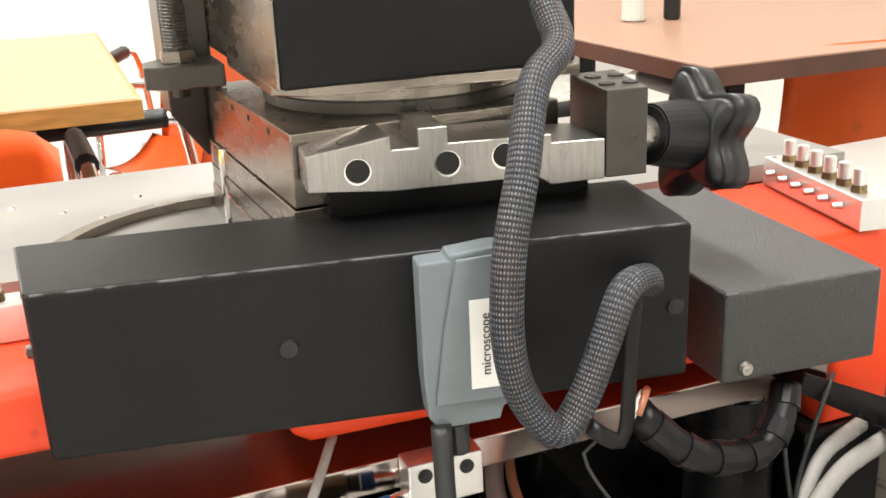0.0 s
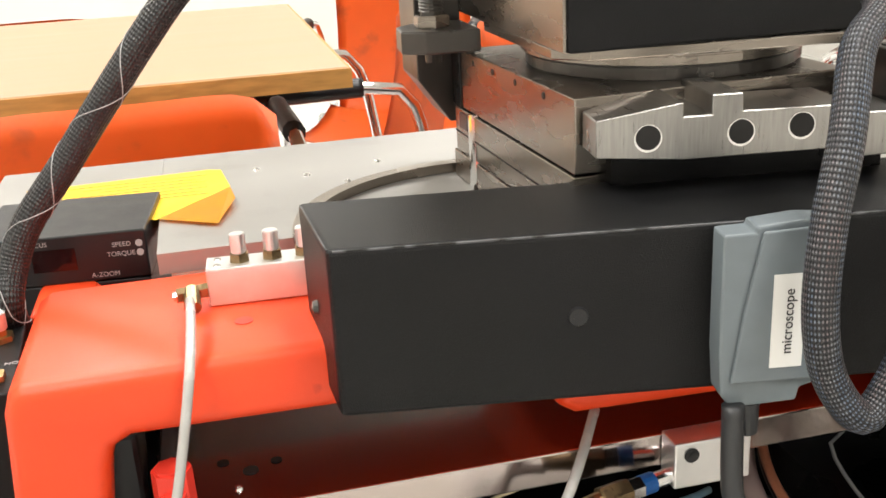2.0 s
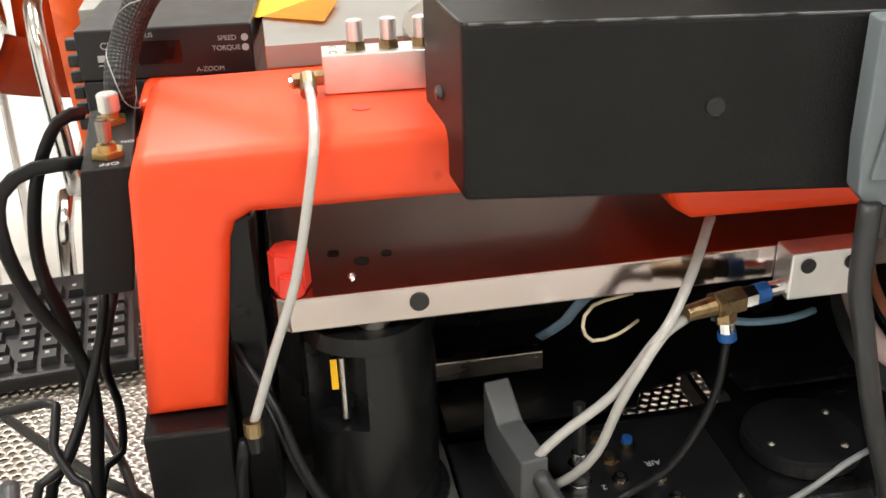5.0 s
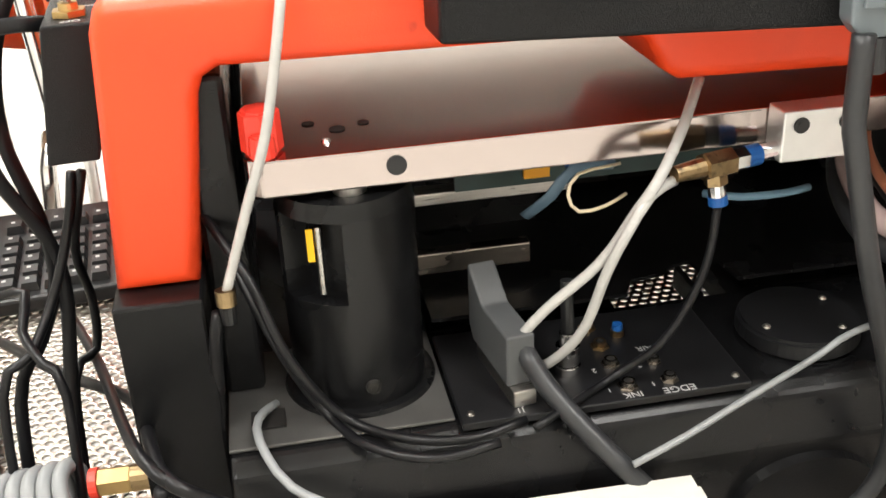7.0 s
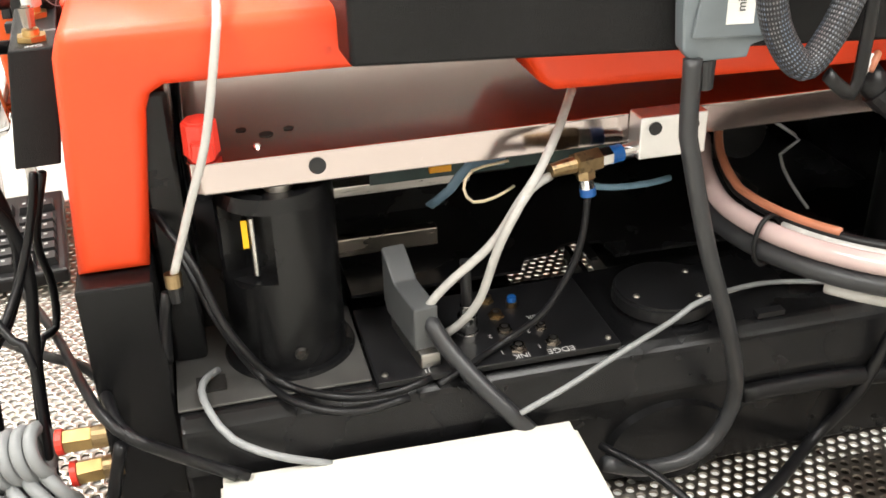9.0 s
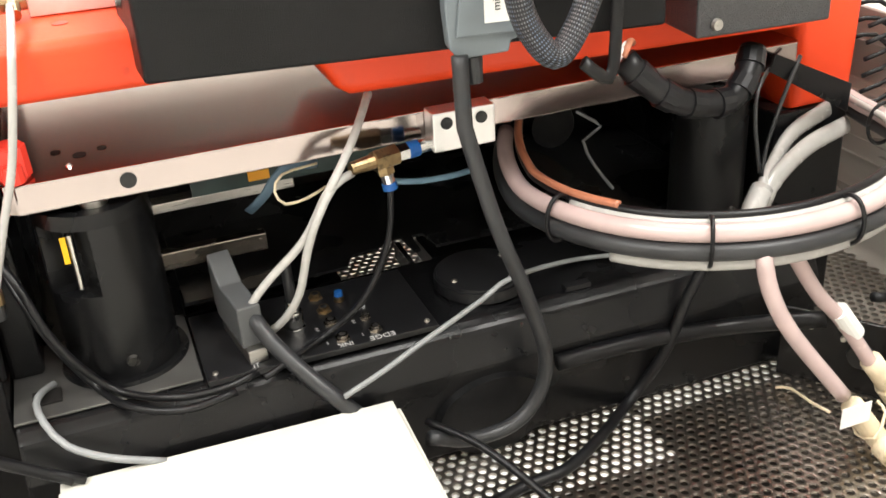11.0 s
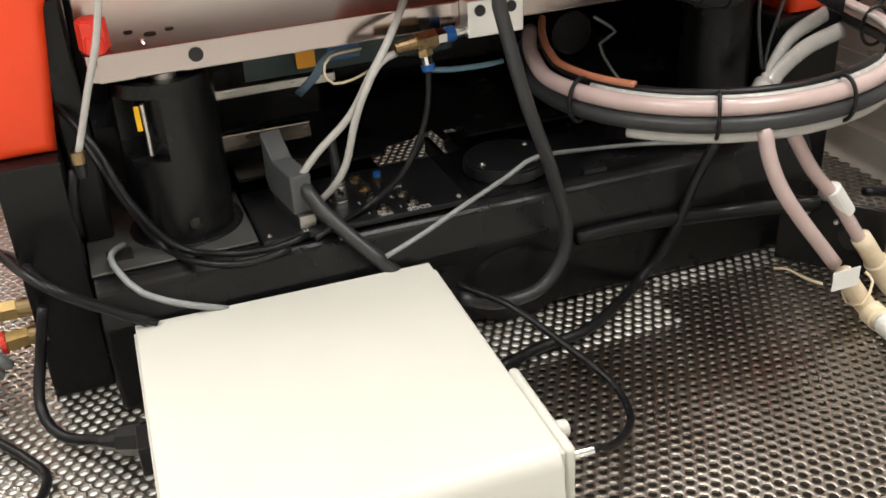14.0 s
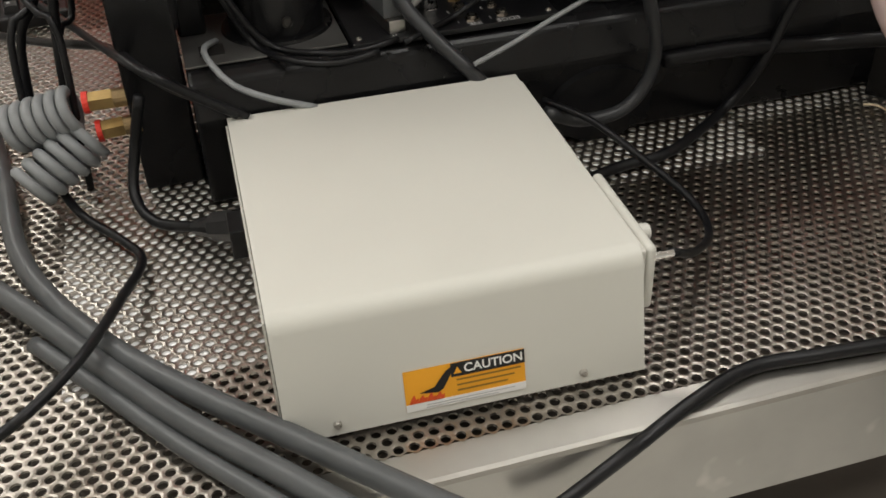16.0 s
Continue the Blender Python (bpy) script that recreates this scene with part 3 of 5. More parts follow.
knob = part("clamp_knob", join(cyl((-0.084, 0.046, PZ), (-0.084, 0.046, PZ + 0.022), 0.0105, 0.010, 8, 0.0015), cyl((-0.084, 0.037, PZ + 0.0002), (-0.084, 0.037, PZ + 0.012), 0.007, 0.006, 12, 0.001)), RED_KNOB, ps, "red faceted clamp knob")
# upper plate with a round opening
def slab_mesh(x0, x1, y0, y1, cx, cy, r, z0, z1):
    N = 96
    bm = bmesh.new()
    inner, outer = [], []
    for i in range(N):
        a = 2 * math.pi * i / N
        c, s = math.cos(a), math.sin(a)
        k = min(((x1 - cx) / c if c > 1e-9 else (x0 - cx) / c if c < -1e-9 else 9), ((y1 - cy) / s if s > 1e-9 else (y0 - cy) / s if s < -1e-9 else 9))
        inner.append([bm.verts.new((cx + r * c, cy + r * s, z)) for z in (z0, z1)])
        ox, oy = cx + k * c, cy + k * s
        for qx in (x0, x1):
            for qy in (y0, y1):
                if abs((math.atan2(qy - cy, qx - cx) - a + math.pi) % (2 * math.pi) - math.pi) <= math.pi / N:
                    ox, oy = qx, qy
        outer.append([bm.verts.new((ox, oy, z)) for z in (z0, z1)])
    for i in range(N):
        j = (i + 1) % N
        bm.faces.new((inner[i][1], outer[i][1], outer[j][1], inner[j][1]))
        bm.faces.new((inner[i][0], inner[j][0], outer[j][0], outer[i][0]))
        bm.faces.new((inner[i][0], inner[i][1], inner[j][1], inner[j][0]))
        bm.faces.new((outer[i][0], outer[j][0], outer[j][1], outer[i][1]))
    return bm


SZ = 0.338
slab = part("upper_plate", slab_mesh(-0.084, 0.60, 0.172, 0.412, 0.125, 0.20, 0.025, SZ - 0.013, SZ), SLAB, ps, "worn grey metal upper plate with a round opening")
part("plate_wing", box(-0.205, -0.0842, 0.302, 0.412, SZ - 0.013, SZ, 0.0006), SLAB, ps)
ring = bmesh.new()
ang = [math.pi * 2 * i / 72 for i in range(72)]
rin = [[ring.verts.new((0.125 + rr * math.cos(a), 0.155 + rr * math.sin(a), zz)) for a in ang] for rr, zz in ((0.130, SZ + 0.0004), (0.130, SZ + 0.007), (0.120, SZ + 0.007), (0.120, SZ + 0.0004))]
for q in range(4):
    for i in range(72):
        ring.faces.new((rin[q][i], rin[q][(i + 1) % 72], rin[(q + 1) % 4][(i + 1) % 72], rin[(q + 1) % 4][i]))
part("probe_ring", ring, STAGE_METAL, ps, "dark metal ring round the opening", smooth=False)
for sx, sy in ((0.046, 0.283), (0.020, 0.313), (-0.015, 0.345), (0.075, 0.33)):
    part("screw", screw_head((sx, sy, SZ), 0.0032, "z", 0.0012), CHROME, slab)
# dark drive inside
# added dark plates keep the lit deck from showing inside the base
for dims in ((-0.05, 0.120, 0.1005, 0.401), (0.320, 0.36, 0.1005, 0.401)):
    part("dark_fill_plate", box(*dims, 0.002, 0.005), BLACK_PAINT, ps)
# added plate shades the deck below; its outline shapes the bright patch
part("shade_plate", prism([(0.0, 0.082), (0.120, 0.082), (0.128, 0.098), (0.150, 0.101), (0.158, 0.109), (0.172, 0.112), (0.174, 0.084), (0.179, 0.084), (0.180, 0.108), (0.190, 0.108), (0.192, 0.084), (0.345, 0.084), (0.345, 0.25), (0.0, 0.25)], "z", 0.1165, 0.1190), BLACK_PAINT, ps, "added black sheet shading the base interior round a bright patch")
# added blocks close the view on both sides of that patch
for x0, x1 in ((0.0, 0.1185), (0.1745, 0.1785), (0.1930, 0.359)):
    part("sight_blocker", box(x0, x1, 0.1004, 0.140, 0.085, 0.0996), BLACK_PAINT, ps)
drive = part("drive_unit", join(box(-0.02, 0.10, 0.20, 0.36, 0.10, 0.215, 0.003), box(0.12, 0.34, 0.24, 0.40, 0.13, 0.22, 0.003), cyl((0.33, 0.16, 0.165), (0.33, 0.24, 0.165), 0.02, 0.02, 24)), BLACK_PAINT, ps, "black stage drive inside the base")
part("rail", box(-0.03, 0.10, 0.14, 0.155, 0.165, 0.173, 0.001), STEEL, drive, "steel rail")
part("rail", box(-0.03, 0.07, 0.12, 0.13, 0.128, 0.142, 0.001), STAGE_METAL, drive)
part("circuit_board", box(0.02, 0.19, 0.100, 0.103, 0.190, 0.222), CIRCUIT, ps, "green circuit board under the platen")
part("board_part", box(0.06, 0.075, 0.096, 0.0995, 0.195, 0.21), ORANGE_TAG, ps)
part("board_part", box(0.085, 0.11, 0.094, 0.0995, 0.198, 0.216), BLUE, ps)

# ---- vacuum manifolds on the frame ----
def manifold(m, n, length, label):
    v = tagged(empty("valve_manifold", m), label, "valve manifold", "valve manifolds")
    part("block", box(0, length, 0, 0.020, 0, 0.021, 0.0008), ALU, v)
    for sx in (0.006,):
        for sy in (0.005, 0.015):
            part("screw", screw_head((sx, sy, 0.021), 0.0022, "z", 0.0006), STEEL, v)
    for i in range(n):
        x = 0.018 + i * 0.0175
        k = part("needle_valve", cyl((x, 0.010, 0.0255), (x, 0.010, 0.0365), 0.0042, 0.0043, 18, 0.0005), ALU, v, "knurled silver valve knob", smooth=False)
        part("nut", cyl((x, 0.010, 0.021), (x, 0.010, 0.0255), 0.0058, 0.0054, 6), BRASS_DULL, k, "dull brass hex nut")
        if n == 6:
            part("side_screw", cyl((x - 0.002, -0.0002, 0.012), (x - 0.003, -0.007, 0.012), 0.0026, 0.0022, 12), STEEL, v)
    return v


manifold(pose(-0.0560, 0.104, 0.3275, 0, 0, -3), 5, 0.10, "silver valve manifold with five knobs on the orange frame")
manifold(pose(0.511, 0.158, 0.3275, 0, 0, -100), 6, 0.125, "silver valve manifold with six knobs on the orange frame")
elbow = tagged(empty("tube_fitting", pose(-0.0645, 0.1005, 0.336)), "brass elbow tube fitting on the valve manifold", "fitting")
part("body", join(cyl((0.010, 0.008, 0), (-0.008, 0.004, 0), 0.0042, 0.0042, 6), cyl((0, 0.006, 0.001), (0, -0.006, -0.004), 0.0048, 0.0045, 12)), BRASS_DULL, elbow)
part("hose_clip", cyl((-0.008, 0.004, 0), (-0.010, 0.0035, 0), 0.0026, 0.0026, 10), CHROME, elbow)

# ---- switch box on the left leg ----
sw = tagged(empty("switch_box", pose(0, 0, 0)), "black switch box with two brass-nut switches on the frame leg", "switch box")
sw.matrix_world = pose(-0.1655, 0.066, 0.312, 0, 0, 4.0)
case = box(-0.0125, 0.0125, 0, 0.096, -0.068, 0, 0.0012)
for v in case.verts:
    v.co.x += 0.15 * v.co.z
part("body", case, POWDER, sw)
part("mount", box(0.0005, 0.0135, 0.015, 0.060, -0.060, -0.020), STEEL, sw)
for sy, kind in ((0.070, "push"), (0.018, "toggle")):
    part("nut", cyl((0, sy, 0.0002), (0, sy, 0.0032), 0.0086, 0.0084, 6), BRASS, sw, "brass hex nut")
    part("bushing", cyl((0, sy, 0.0032), (0, sy, 0.0065), 0.0048, 0.0045, 16), BRASS, sw)
    if kind == "push":
        part("push_button", cyl((0, sy, 0.0066), (0, sy, 0.0165), 0.0058, 0.0058, 20, 0.0006), ALU, sw, "silver push button")
    else:
        part("toggle_lever", cyl((0, sy, 0.0060), (0, sy + 0.002, 0.0190), 0.0032, 0.0042, 14, 0.0014), STAGE_METAL, sw, "grey metal toggle lever")
letters("OFF", 0.0055, Matrix.Translation((0.001, 0.0055, 0.0002)) @ turned, PRINT_GREY, sw)
letters("ON", 0.0045, Matrix.Translation((0.009, 0.036, 0.0002)) @ turned, PRINT_GREY, sw)

# ---- motor driver ----
md = tagged(empty("motor_driver", pose(0, 0, 0)), "black motor driver box with a dark display behind the frame", "motor driver")
md.matrix_world = pose(-0.196, 0.216, 0.275, 0, 0, -5)
part("body", box(0, 0.105, 0, 0.086, 0.038 - 0.0, 0.069, 0.0012), BLACK_PLASTIC, md)
part("lower_body", box(0.0005, 0.1045, 0.0005, 0.0855, 0.0005, 0.0375, 0.0012), BLACK_PLASTIC, md)
part("display", box(0.036, 0.062, -0.0006, 0.0002, 0.047, 0.061), DISPLAY, md, "dark red display window")
for i in range(6):
    part("terminal", box(-0.007, -0.0005, 0.004, 0.012, 0.006 + i * 0.010, 0.013 + i * 0.010, 0.0008), BLACK_PLASTIC, md)
    part("terminal_screw", box(-0.0075, -0.007, 0.006, 0.010, 0.008 + i * 0.010, 0.011 + i * 0.010), COPPER, md)
flatm = pose(0, 0, 0, 90)
letters("SPEED", 0.0042, Matrix.Translation((0.090, -0.0003, 0.0605)) @ flatm, PRINT_GREY, md)
letters("TORQUE", 0.0042, Matrix.Translation((0.089, -0.0003, 0.0545)) @ flatm, PRINT_GREY, md)
letters("A-ZOOM", 0.0042, Matrix.Translation((0.078, -0.0003, 0.042)) @ flatm, PRINT_GREY, md)
letters("FOCUS", 0.004, Matrix.Translation((0.040, -0.0003, 0.0645)) @ flatm, PRINT_GREY, md)
letters("CE", 0.006, Matrix.Translation((0.018, -0.0003, 0.059)) @ flatm, PRINT_GREY, md)
part("print_bar", box(0.012, 0.026, -0.0004, 0.0, 0.0495, 0.0535), PRINT_GREY, md)
part("print_bar", box(0.012, 0.026, -0.0004, 0.0, 0.047, 0.0476), PRINT_GREY, md)
for zz in (0.0605, 0.0545):
    part("trim_pot", cyl((0.1005, 0, zz), (0.1005, -0.0004, zz), 0.0022, 0.0022, 14), PRINT_GREY, md)

# ---- yellow tag on the plate ----
yt = tagged(empty("paper_tag", pose(0, 0, SZ + 0.0012)), "yellow printed paper tag with a curled orange corner", "paper tag")
part("sheet", prism([(-0.180, 0.348), (-0.05, 0.354), (-0.041, 0.350), (-0.036, 0.300), (-0.042, 0.292), (-0.086, 0.238), (-0.150, 0.28)], "z", 0.0, 0.0004), YELLOW, yt)
bm = bmesh.new()
q = [bm.verts.new(p) for p in ((-0.0362, 0.2985, 0.0006), (-0.0850, 0.2385, 0.0006), (-0.047, 0.212, 0.0012), (-0.034, 0.255, 0.004))]
bm.faces.new(q)
bmesh.ops.solidify(bm, geom=bm.faces[:], thickness=0.0003)
part("curled_corner", bm, ORANGE_TAG, yt)
for i in range(7):
    part("print_bar", box(-0.150 + 0.012 * (i % 3), -0.052 - 0.006 * (i % 2), 0.3385 - i * 0.0085, 0.3398 - i * 0.0085, 0.00045, 0.0006), INK_BROWN, yt)


# ---- microscope carriage ----
mc = tagged(empty("microscope_carriage", pose(0, 0, 0)), "dark microscope carriage with a black housing and a machined steel bar", "microscope carriage")
HM = pose(-0.0015, 0.006, 0, 0, 0, -9.4)


def turned_part(bm, m=HM):
    bmesh.ops.transform(bm, matrix=m, verts=bm.verts[:])
    return bm


housing = part("housing", prism([(-0.0015, 0.006), (0.3065, -0.045), (0.3215, 0.042), (-0.0055, 0.086)], "z", 0.3022, 0.3848, 0.0028, 3), POWDER, mc, "long black powder-coated housing")
part("worn_edge", turned_part(tube([(0.003, 0.0008, 0.3840), (0.16, 0.0008, 0.3841), (0.309, 0.0008, 0.3840)], 0.0007, 6)), CHIPPED, housing, "chipped paint along the edge")
part("worn_edge", tube([(-0.0046, 0.082, 0.3841), (-0.0008, 0.009, 0.3840)], 0.0006, 6), CHIPPED, housing, "chipped paint along the edge")
for sx, sz in ((0.1115, 0.3446), (0.304, 0.3415)):
    head_m = HM @ Matrix.Translation((sx, 0.0002, sz))
    ringed = turned_part(join(cyl((0, 0, 0), (0, -0.0016, 0), 0.0050, 0.0042, 20), cyl((0, -0.0016, 0), (0, -0.0019, 0), 0.0022, 0.0022, 6)), head_m)
    part("screw", ringed, BLACK_PLASTIC, housing)
part("screw", screw_head((-0.0036, 0.050, 0.341), 0.004, "-x"), ANODISED, housing)
side = part("side_cover", turned_part(prism([(-0.036, 0.288), (-0.036, 0.3405), (0.16, 0.3405), (0.16, 0.288)], "x", 0.327, 0.424, 0.0022, 3), pose(0.008, 0.018, 0, 0, 0, -4)), POWDER_TOP, mc, "grey speckled powder-coated side cover")
part("screw", (screw_head((0.3445, -0.0425, 0.2965), 0.0042)), STEEL, side)
part("cover_gap", box(0.300, 0.330, 0.02, 0.06, 0.310, 0.330), BLACK_PAINT, mc)
part("support_column", box(0.20, 0.29, 0.075, 0.155, 0.338, 0.392, 0.002), ANODISED, mc)
# clamp bar: drawn along its front face, which runs a little towards the front at its far end
def bar_place(bm):
    for v in bm.verts:
        u, w, z = v.co
        v.co = Vector((u + 0.11 * w, 0.0245 - 0.15 * (u - 0.163) + w, z))
    return bm


bar = prism([(0.1335, 0.4057), (0.1335, 0.4239), (0.1756, 0.4303), (0.1756, 0.4234), (0.1893, 0.4234), (0.1893, 0.4330), (0.2040, 0.4330), (0.2043, 0.4243), (0.2579, 0.4240), (0.2579, 0.4195), (0.2866, 0.4190), (0.2866, 0.3978), (0.2579, 0.3972), (0.2500, 0.4025), (0.1758, 0.4022)], "y", 0.0, 0.044)
for v in bar.verts:
    if v.co.x < 0.134 and v.co.y > 0.01:
        v.co.y = 0.025
bar_edges = [e for e in bar.edges if e.calc_face_angle(0) > 0.3]
bmesh.ops.bevel(bar, geom=bar_edges, offset=0.0005, segments=1, affect="EDGES")
cb = part("clamp_bar", bar_place(bar), STEEL_BAR, mc, "machined steel clamp bar with three bolt holes")
for hx, hz in ((0.1585, 0.4140), (0.2035, 0.4138), (0.2330, 0.4150)):
    part("hole_rim", bar_place(cyl((hx, -0.0003, hz), (hx, 0.0002, hz), 0.0068, 0.0068, 28)), CHROME, cb, "bright countersunk rim")
    part("bolt_hole", bar_place(cyl((hx, -0.0006, hz + 0.0004), (hx, -0.0002, hz + 0.0004), 0.0060, 0.0060, 28)), INK, cb)
blk = part("clamp_block", prism([(0.2872, 0.0060), (0.3100, 0.0030), (0.3250, 0.062), (0.2960, 0.062)], "z", 0.3978, 0.4438, 0.0008, 2), ANODISED, mc, "dark bronze metal clamp block")
for sx, sy in ((0.2965, 0.022), (0.3095, 0.020), (0.3010, 0.045), (0.3145, 0.043)):
    part("screw", cyl((sx, sy, 0.4436), (sx, sy, 0.4446), 0.0046, 0.0044, 20), INK, blk)
part("bar_seat", prism([(0.150, 0.050), (0.290, 0.030), (0.296, 0.062), (0.150, 0.075)], "z", 0.3849, 0.4018), BLACK_PAINT, mc)
# stage plates run back from the bar, turntable and head above
part("stage_plate", prism([(0.1330, 0.056), (0.1235, 0.245), (0.285, 0.25), (0.290, 0.064)], "z", 0.3905, 0.4300, 0.0008), STAGE_METAL, mc, "bronze grey ground metal stage plate")
lower = part("stage_plate", prism([(0.1325, 0.057), (0.1220, 0.262), (0.285, 0.262), (0.290, 0.066)], "z", 0.3590, 0.3893, 0.0008), STAGE_METAL, mc)
part("stage_base", prism([(0.1315, 0.088), (0.1215, 0.268), (0.285, 0.268), (0.285, 0.10)], "z", 0.3385, 0.3578, 0.001), STAGE_METAL, mc)
part("warning_label", turned_part(box(-0.0006, -0.0001, -0.030, 0.006, 0.341, 0.350), pose(0.1245, 0.226, 0, 0, 0, 3.1)), YELLOW, mc, "small yellow label")
for k in (0.22, 0.45, 0.66, 0.86):
    part("screw_hole", turned_part(cyl((0.0003, 0, 0), (-0.0004, 0, 0), 0.0020, 0.0020, 12), pose(0.1330 - 0.0095 * k, 0.056 + 0.189 * k, 0.4245, 0, 0, 3)), INK, mc)
part("groove", turned_part(box(-0.0003, 0.0004, -0.200, -0.001, 0.3720, 0.3732), pose(0.1220, 0.262, 0, 0, 0, 3.0)), INK, lower)
part("inset_block", turned_part(box(-0.0008, 0.0002, -0.012, 0.004, 0.3765, 0.3870), pose(0.1228, 0.246, 0, 0, 0, 3.0)), ANODISED, lower)
tt = part("turntable", cyl((0.222, 0.150, 0.4302), (0.222, 0.150, 0.4385), 0.080, 0.080, 64, 0.0015), ANODISED, mc, "round dark turntable", smooth=False)
part("turntable_disc", cyl((0.222, 0.150, 0.4386), (0.222, 0.150, 0.4440), 0.083, 0.083, 64, 0.001), STAGE_METAL, tt, smooth=False)
part("turntable_seat", prism([(0.133, 0.090), (0.150, 0.075), (0.300, 0.058), (0.312, 0.080), (0.312, 0.22), (0.133, 0.22)], "z", 0.4442, 0.4500, 0.0008), STAGE_METAL, mc)
head = part("head", box(0.134, 0.302, 0.066, 0.335, 0.4502, 0.66, 0.0016), POWDER, mc, "black microscope head housing")
part("head_side", box(0.1318, 0.1338, 0.068, 0.333, 0.4505, 0.66, 0.0005), STAGE_METAL, mc, "bronze grey side plate")
arm = part("stop_arm", prism([(0.082, 0.235), (0.096, 0.225), (0.1316, 0.222), (0.1316, 0.275), (0.096, 0.275), (0.084, 0.262)], "z", 0.4310, 0.4455, 0.001), ANODISED, mc, "dark stop arm")
nut = part("lock_nut", cyl((0.106, 0.250, 0.4456), (0.106, 0.250, 0.4535), 0.0125, 0.012, 6, 0.0008), STAGE_METAL, arm, "dark hexagon lock nut")
part("threaded_stud", join(cyl((0.106, 0.250, 0.4536), (0.106, 0.250, 0.56), 0.0075, 0.0075, 16), *[cyl((0.106, 0.250, 0.456 + i * 0.0022), (0.106, 0.250, 0.4572 + i * 0.0022), 0.0086, 0.0076, 16) for i in range(20)]), ANODISED, arm)
part("stud_tip", cyl((0.106, 0.250, 0.4225), (0.106, 0.250, 0.4309), 0.0055, 0.006, 14), ANODISED, arm)
part("slide_rail", prism([(0.100, 0.406), (0.100, 0.66), (0.132, 0.66), (0.132, 0.375), (0.122, 0.375)], "y", 0.277, 0.33, 0.001), ANODISED, mc, "dark slide rail block")
part("slide_rail", box(0.124, 0.139, 0.252, 0.276, 0.388, 0.428, 0.001), BLACK_PAINT, mc)
part("plunger", cyl((0.128, 0.225, SZ + 0.0002), (0.128, 0.225, 0.390), 0.0068, 0.0068, 20, 0.0005), CHROME, mc, "chrome plunger")
# star knob
ax0, ax1 = Vector((0.317, 0.034, 0.4125)), Vector((0.386, 0.046, 0.4010))
part("knob_shaft", cyl(ax0, ax0.lerp(ax1, 0.22), 0.0105, 0.0105, 24), STEEL, mc)
hub = part("star_knob", cyl(ax0.lerp(ax1, 0.20), ax0.lerp(ax1, 0.68), 0.0170, 0.0215, 32, 0.0012), BLACK_PLASTIC, mc, "black plastic star knob")
star = [((0.0330 + 0.0070 * math.cos(5 * a)) * math.cos(a), (0.0330 + 0.0070 * math.cos(5 * a)) * math.sin(a)) for a in [2 * math.pi * i / 60 for i in range(60)]]
sb = prism(star, "z", 0, 0.026)
rim = [e for e in sb.edges if len(e.link_faces) == 2 and any(len(f.verts) > 4 for f in e.link_faces)]
bmesh.ops.bevel(sb, geom=rim, offset=0.004, segments=3, affect="EDGES")
part("star_grip", turned_part(sb, Matrix.Translation(ax0.lerp(ax1, 0.60)) @ (ax1 - ax0).to_track_quat("Z", "Y").to_matrix().to_4x4()), BLACK_PLASTIC, hub, smooth=True)

# ---- grey connector on the housing ----
gc = tagged(empty("connector", pose(0, 0, 0, 0, 0, -7.9)), "grey plastic cable connector with a printed label on the housing", "connector")
gc.matrix_world = pose(0.0045, 0.006, -0.0005, 0, 0, -9.4)
part("hood", prism([(0.165, 0.386), (0.179, 0.3865), (0.179, 0.389), (0.200, 0.391), (0.211, 0.390), (0.211, 0.313), (0.203, 0.3105), (0.2015, 0.3040), (0.1715, 0.3025), (0.1665, 0.309), (0.165, 0.33)], "y", -0.021, -0.006, 0.0012), GREY_HOOD, gc)
part("hood_step", prism([(0.182, 0.387), (0.210, 0.3885), (0.210, 0.316), (0.170, 0.316), (0.175, 0.352)], "y", -0.0235, -0.0211, 0.0008), GREY_HOOD, gc)
part("shell", box(0.172, 0.206, -0.0059, -0.0003, 0.312, 0.380, 0.001), STEEL, gc)
lab = part("paper_label", box(0.1870, 0.2015, -0.0241, -0.0236, 0.3230, 0.3675), WHITE, gc, "white paper label")
letters("microscope", 0.0066, Matrix.Translation((0.1943, -0.0243, 0.3452)) @ pose(0, 0, 0, 90, 0, 0) @ pose(0, 0, 0, 0, 0, 90), INK, lab, label="black printed word")
part("strain_relief", cyl((0.181, -0.014, 0.3024), (0.182, -0.014, 0.286), 0.0062, 0.005, 16), GREY_CABLE, gc)

# ---- illuminator box ----
wb = tagged(empty("illuminator_box", pose(-0.0990, -0.0330, 0, 0, 0, -1.7)), "cream enamelled light source box with an orange caution label", "light source")
ww, wd, wh = 0.2110, 0.2330, 0.0785
shell = prism([(0, 0.004), (0, wh), *[(-wd + 0.012 - 0.012 * math.sin(w), wh - 0.012 + 0.012 * math.cos(w)) for w in [math.pi / 2 * i / 9 for i in range(10)]], (-wd - 0.0135, 0.003)], "x", 0, ww)
cover = part("cover", shell, CREAM, wb, "cream folded sheet metal cover", smooth=True)
cover.data.set_sharp_from_angle(angle=radians(25))
part("side_panel", box(-0.0018, -0.0004, -wd + 0.006, -0.004, 0.004, wh - 0.004), CREAM, wb)
pan = part("front_panel", box(ww + 0.0005, ww + 0.004, -wd + 0.006, -0.004, 0.004, wh - 0.004, 0.001), CREAM, wb)
part("bezel", box(ww + 0.0042, ww + 0.0110, -wd + 0.006, -wd + 0.092, 0.031, wh - 0.003, 0.0032, 4), CREAM, wb, smooth=True)
dial = part("dial_knob", cyl((ww + 0.0111, -wd + 0.040, 0.062), (ww + 0.021, -wd + 0.040, 0.062), 0.006, 0.005, 18, 0.0006), CREAM, wb)
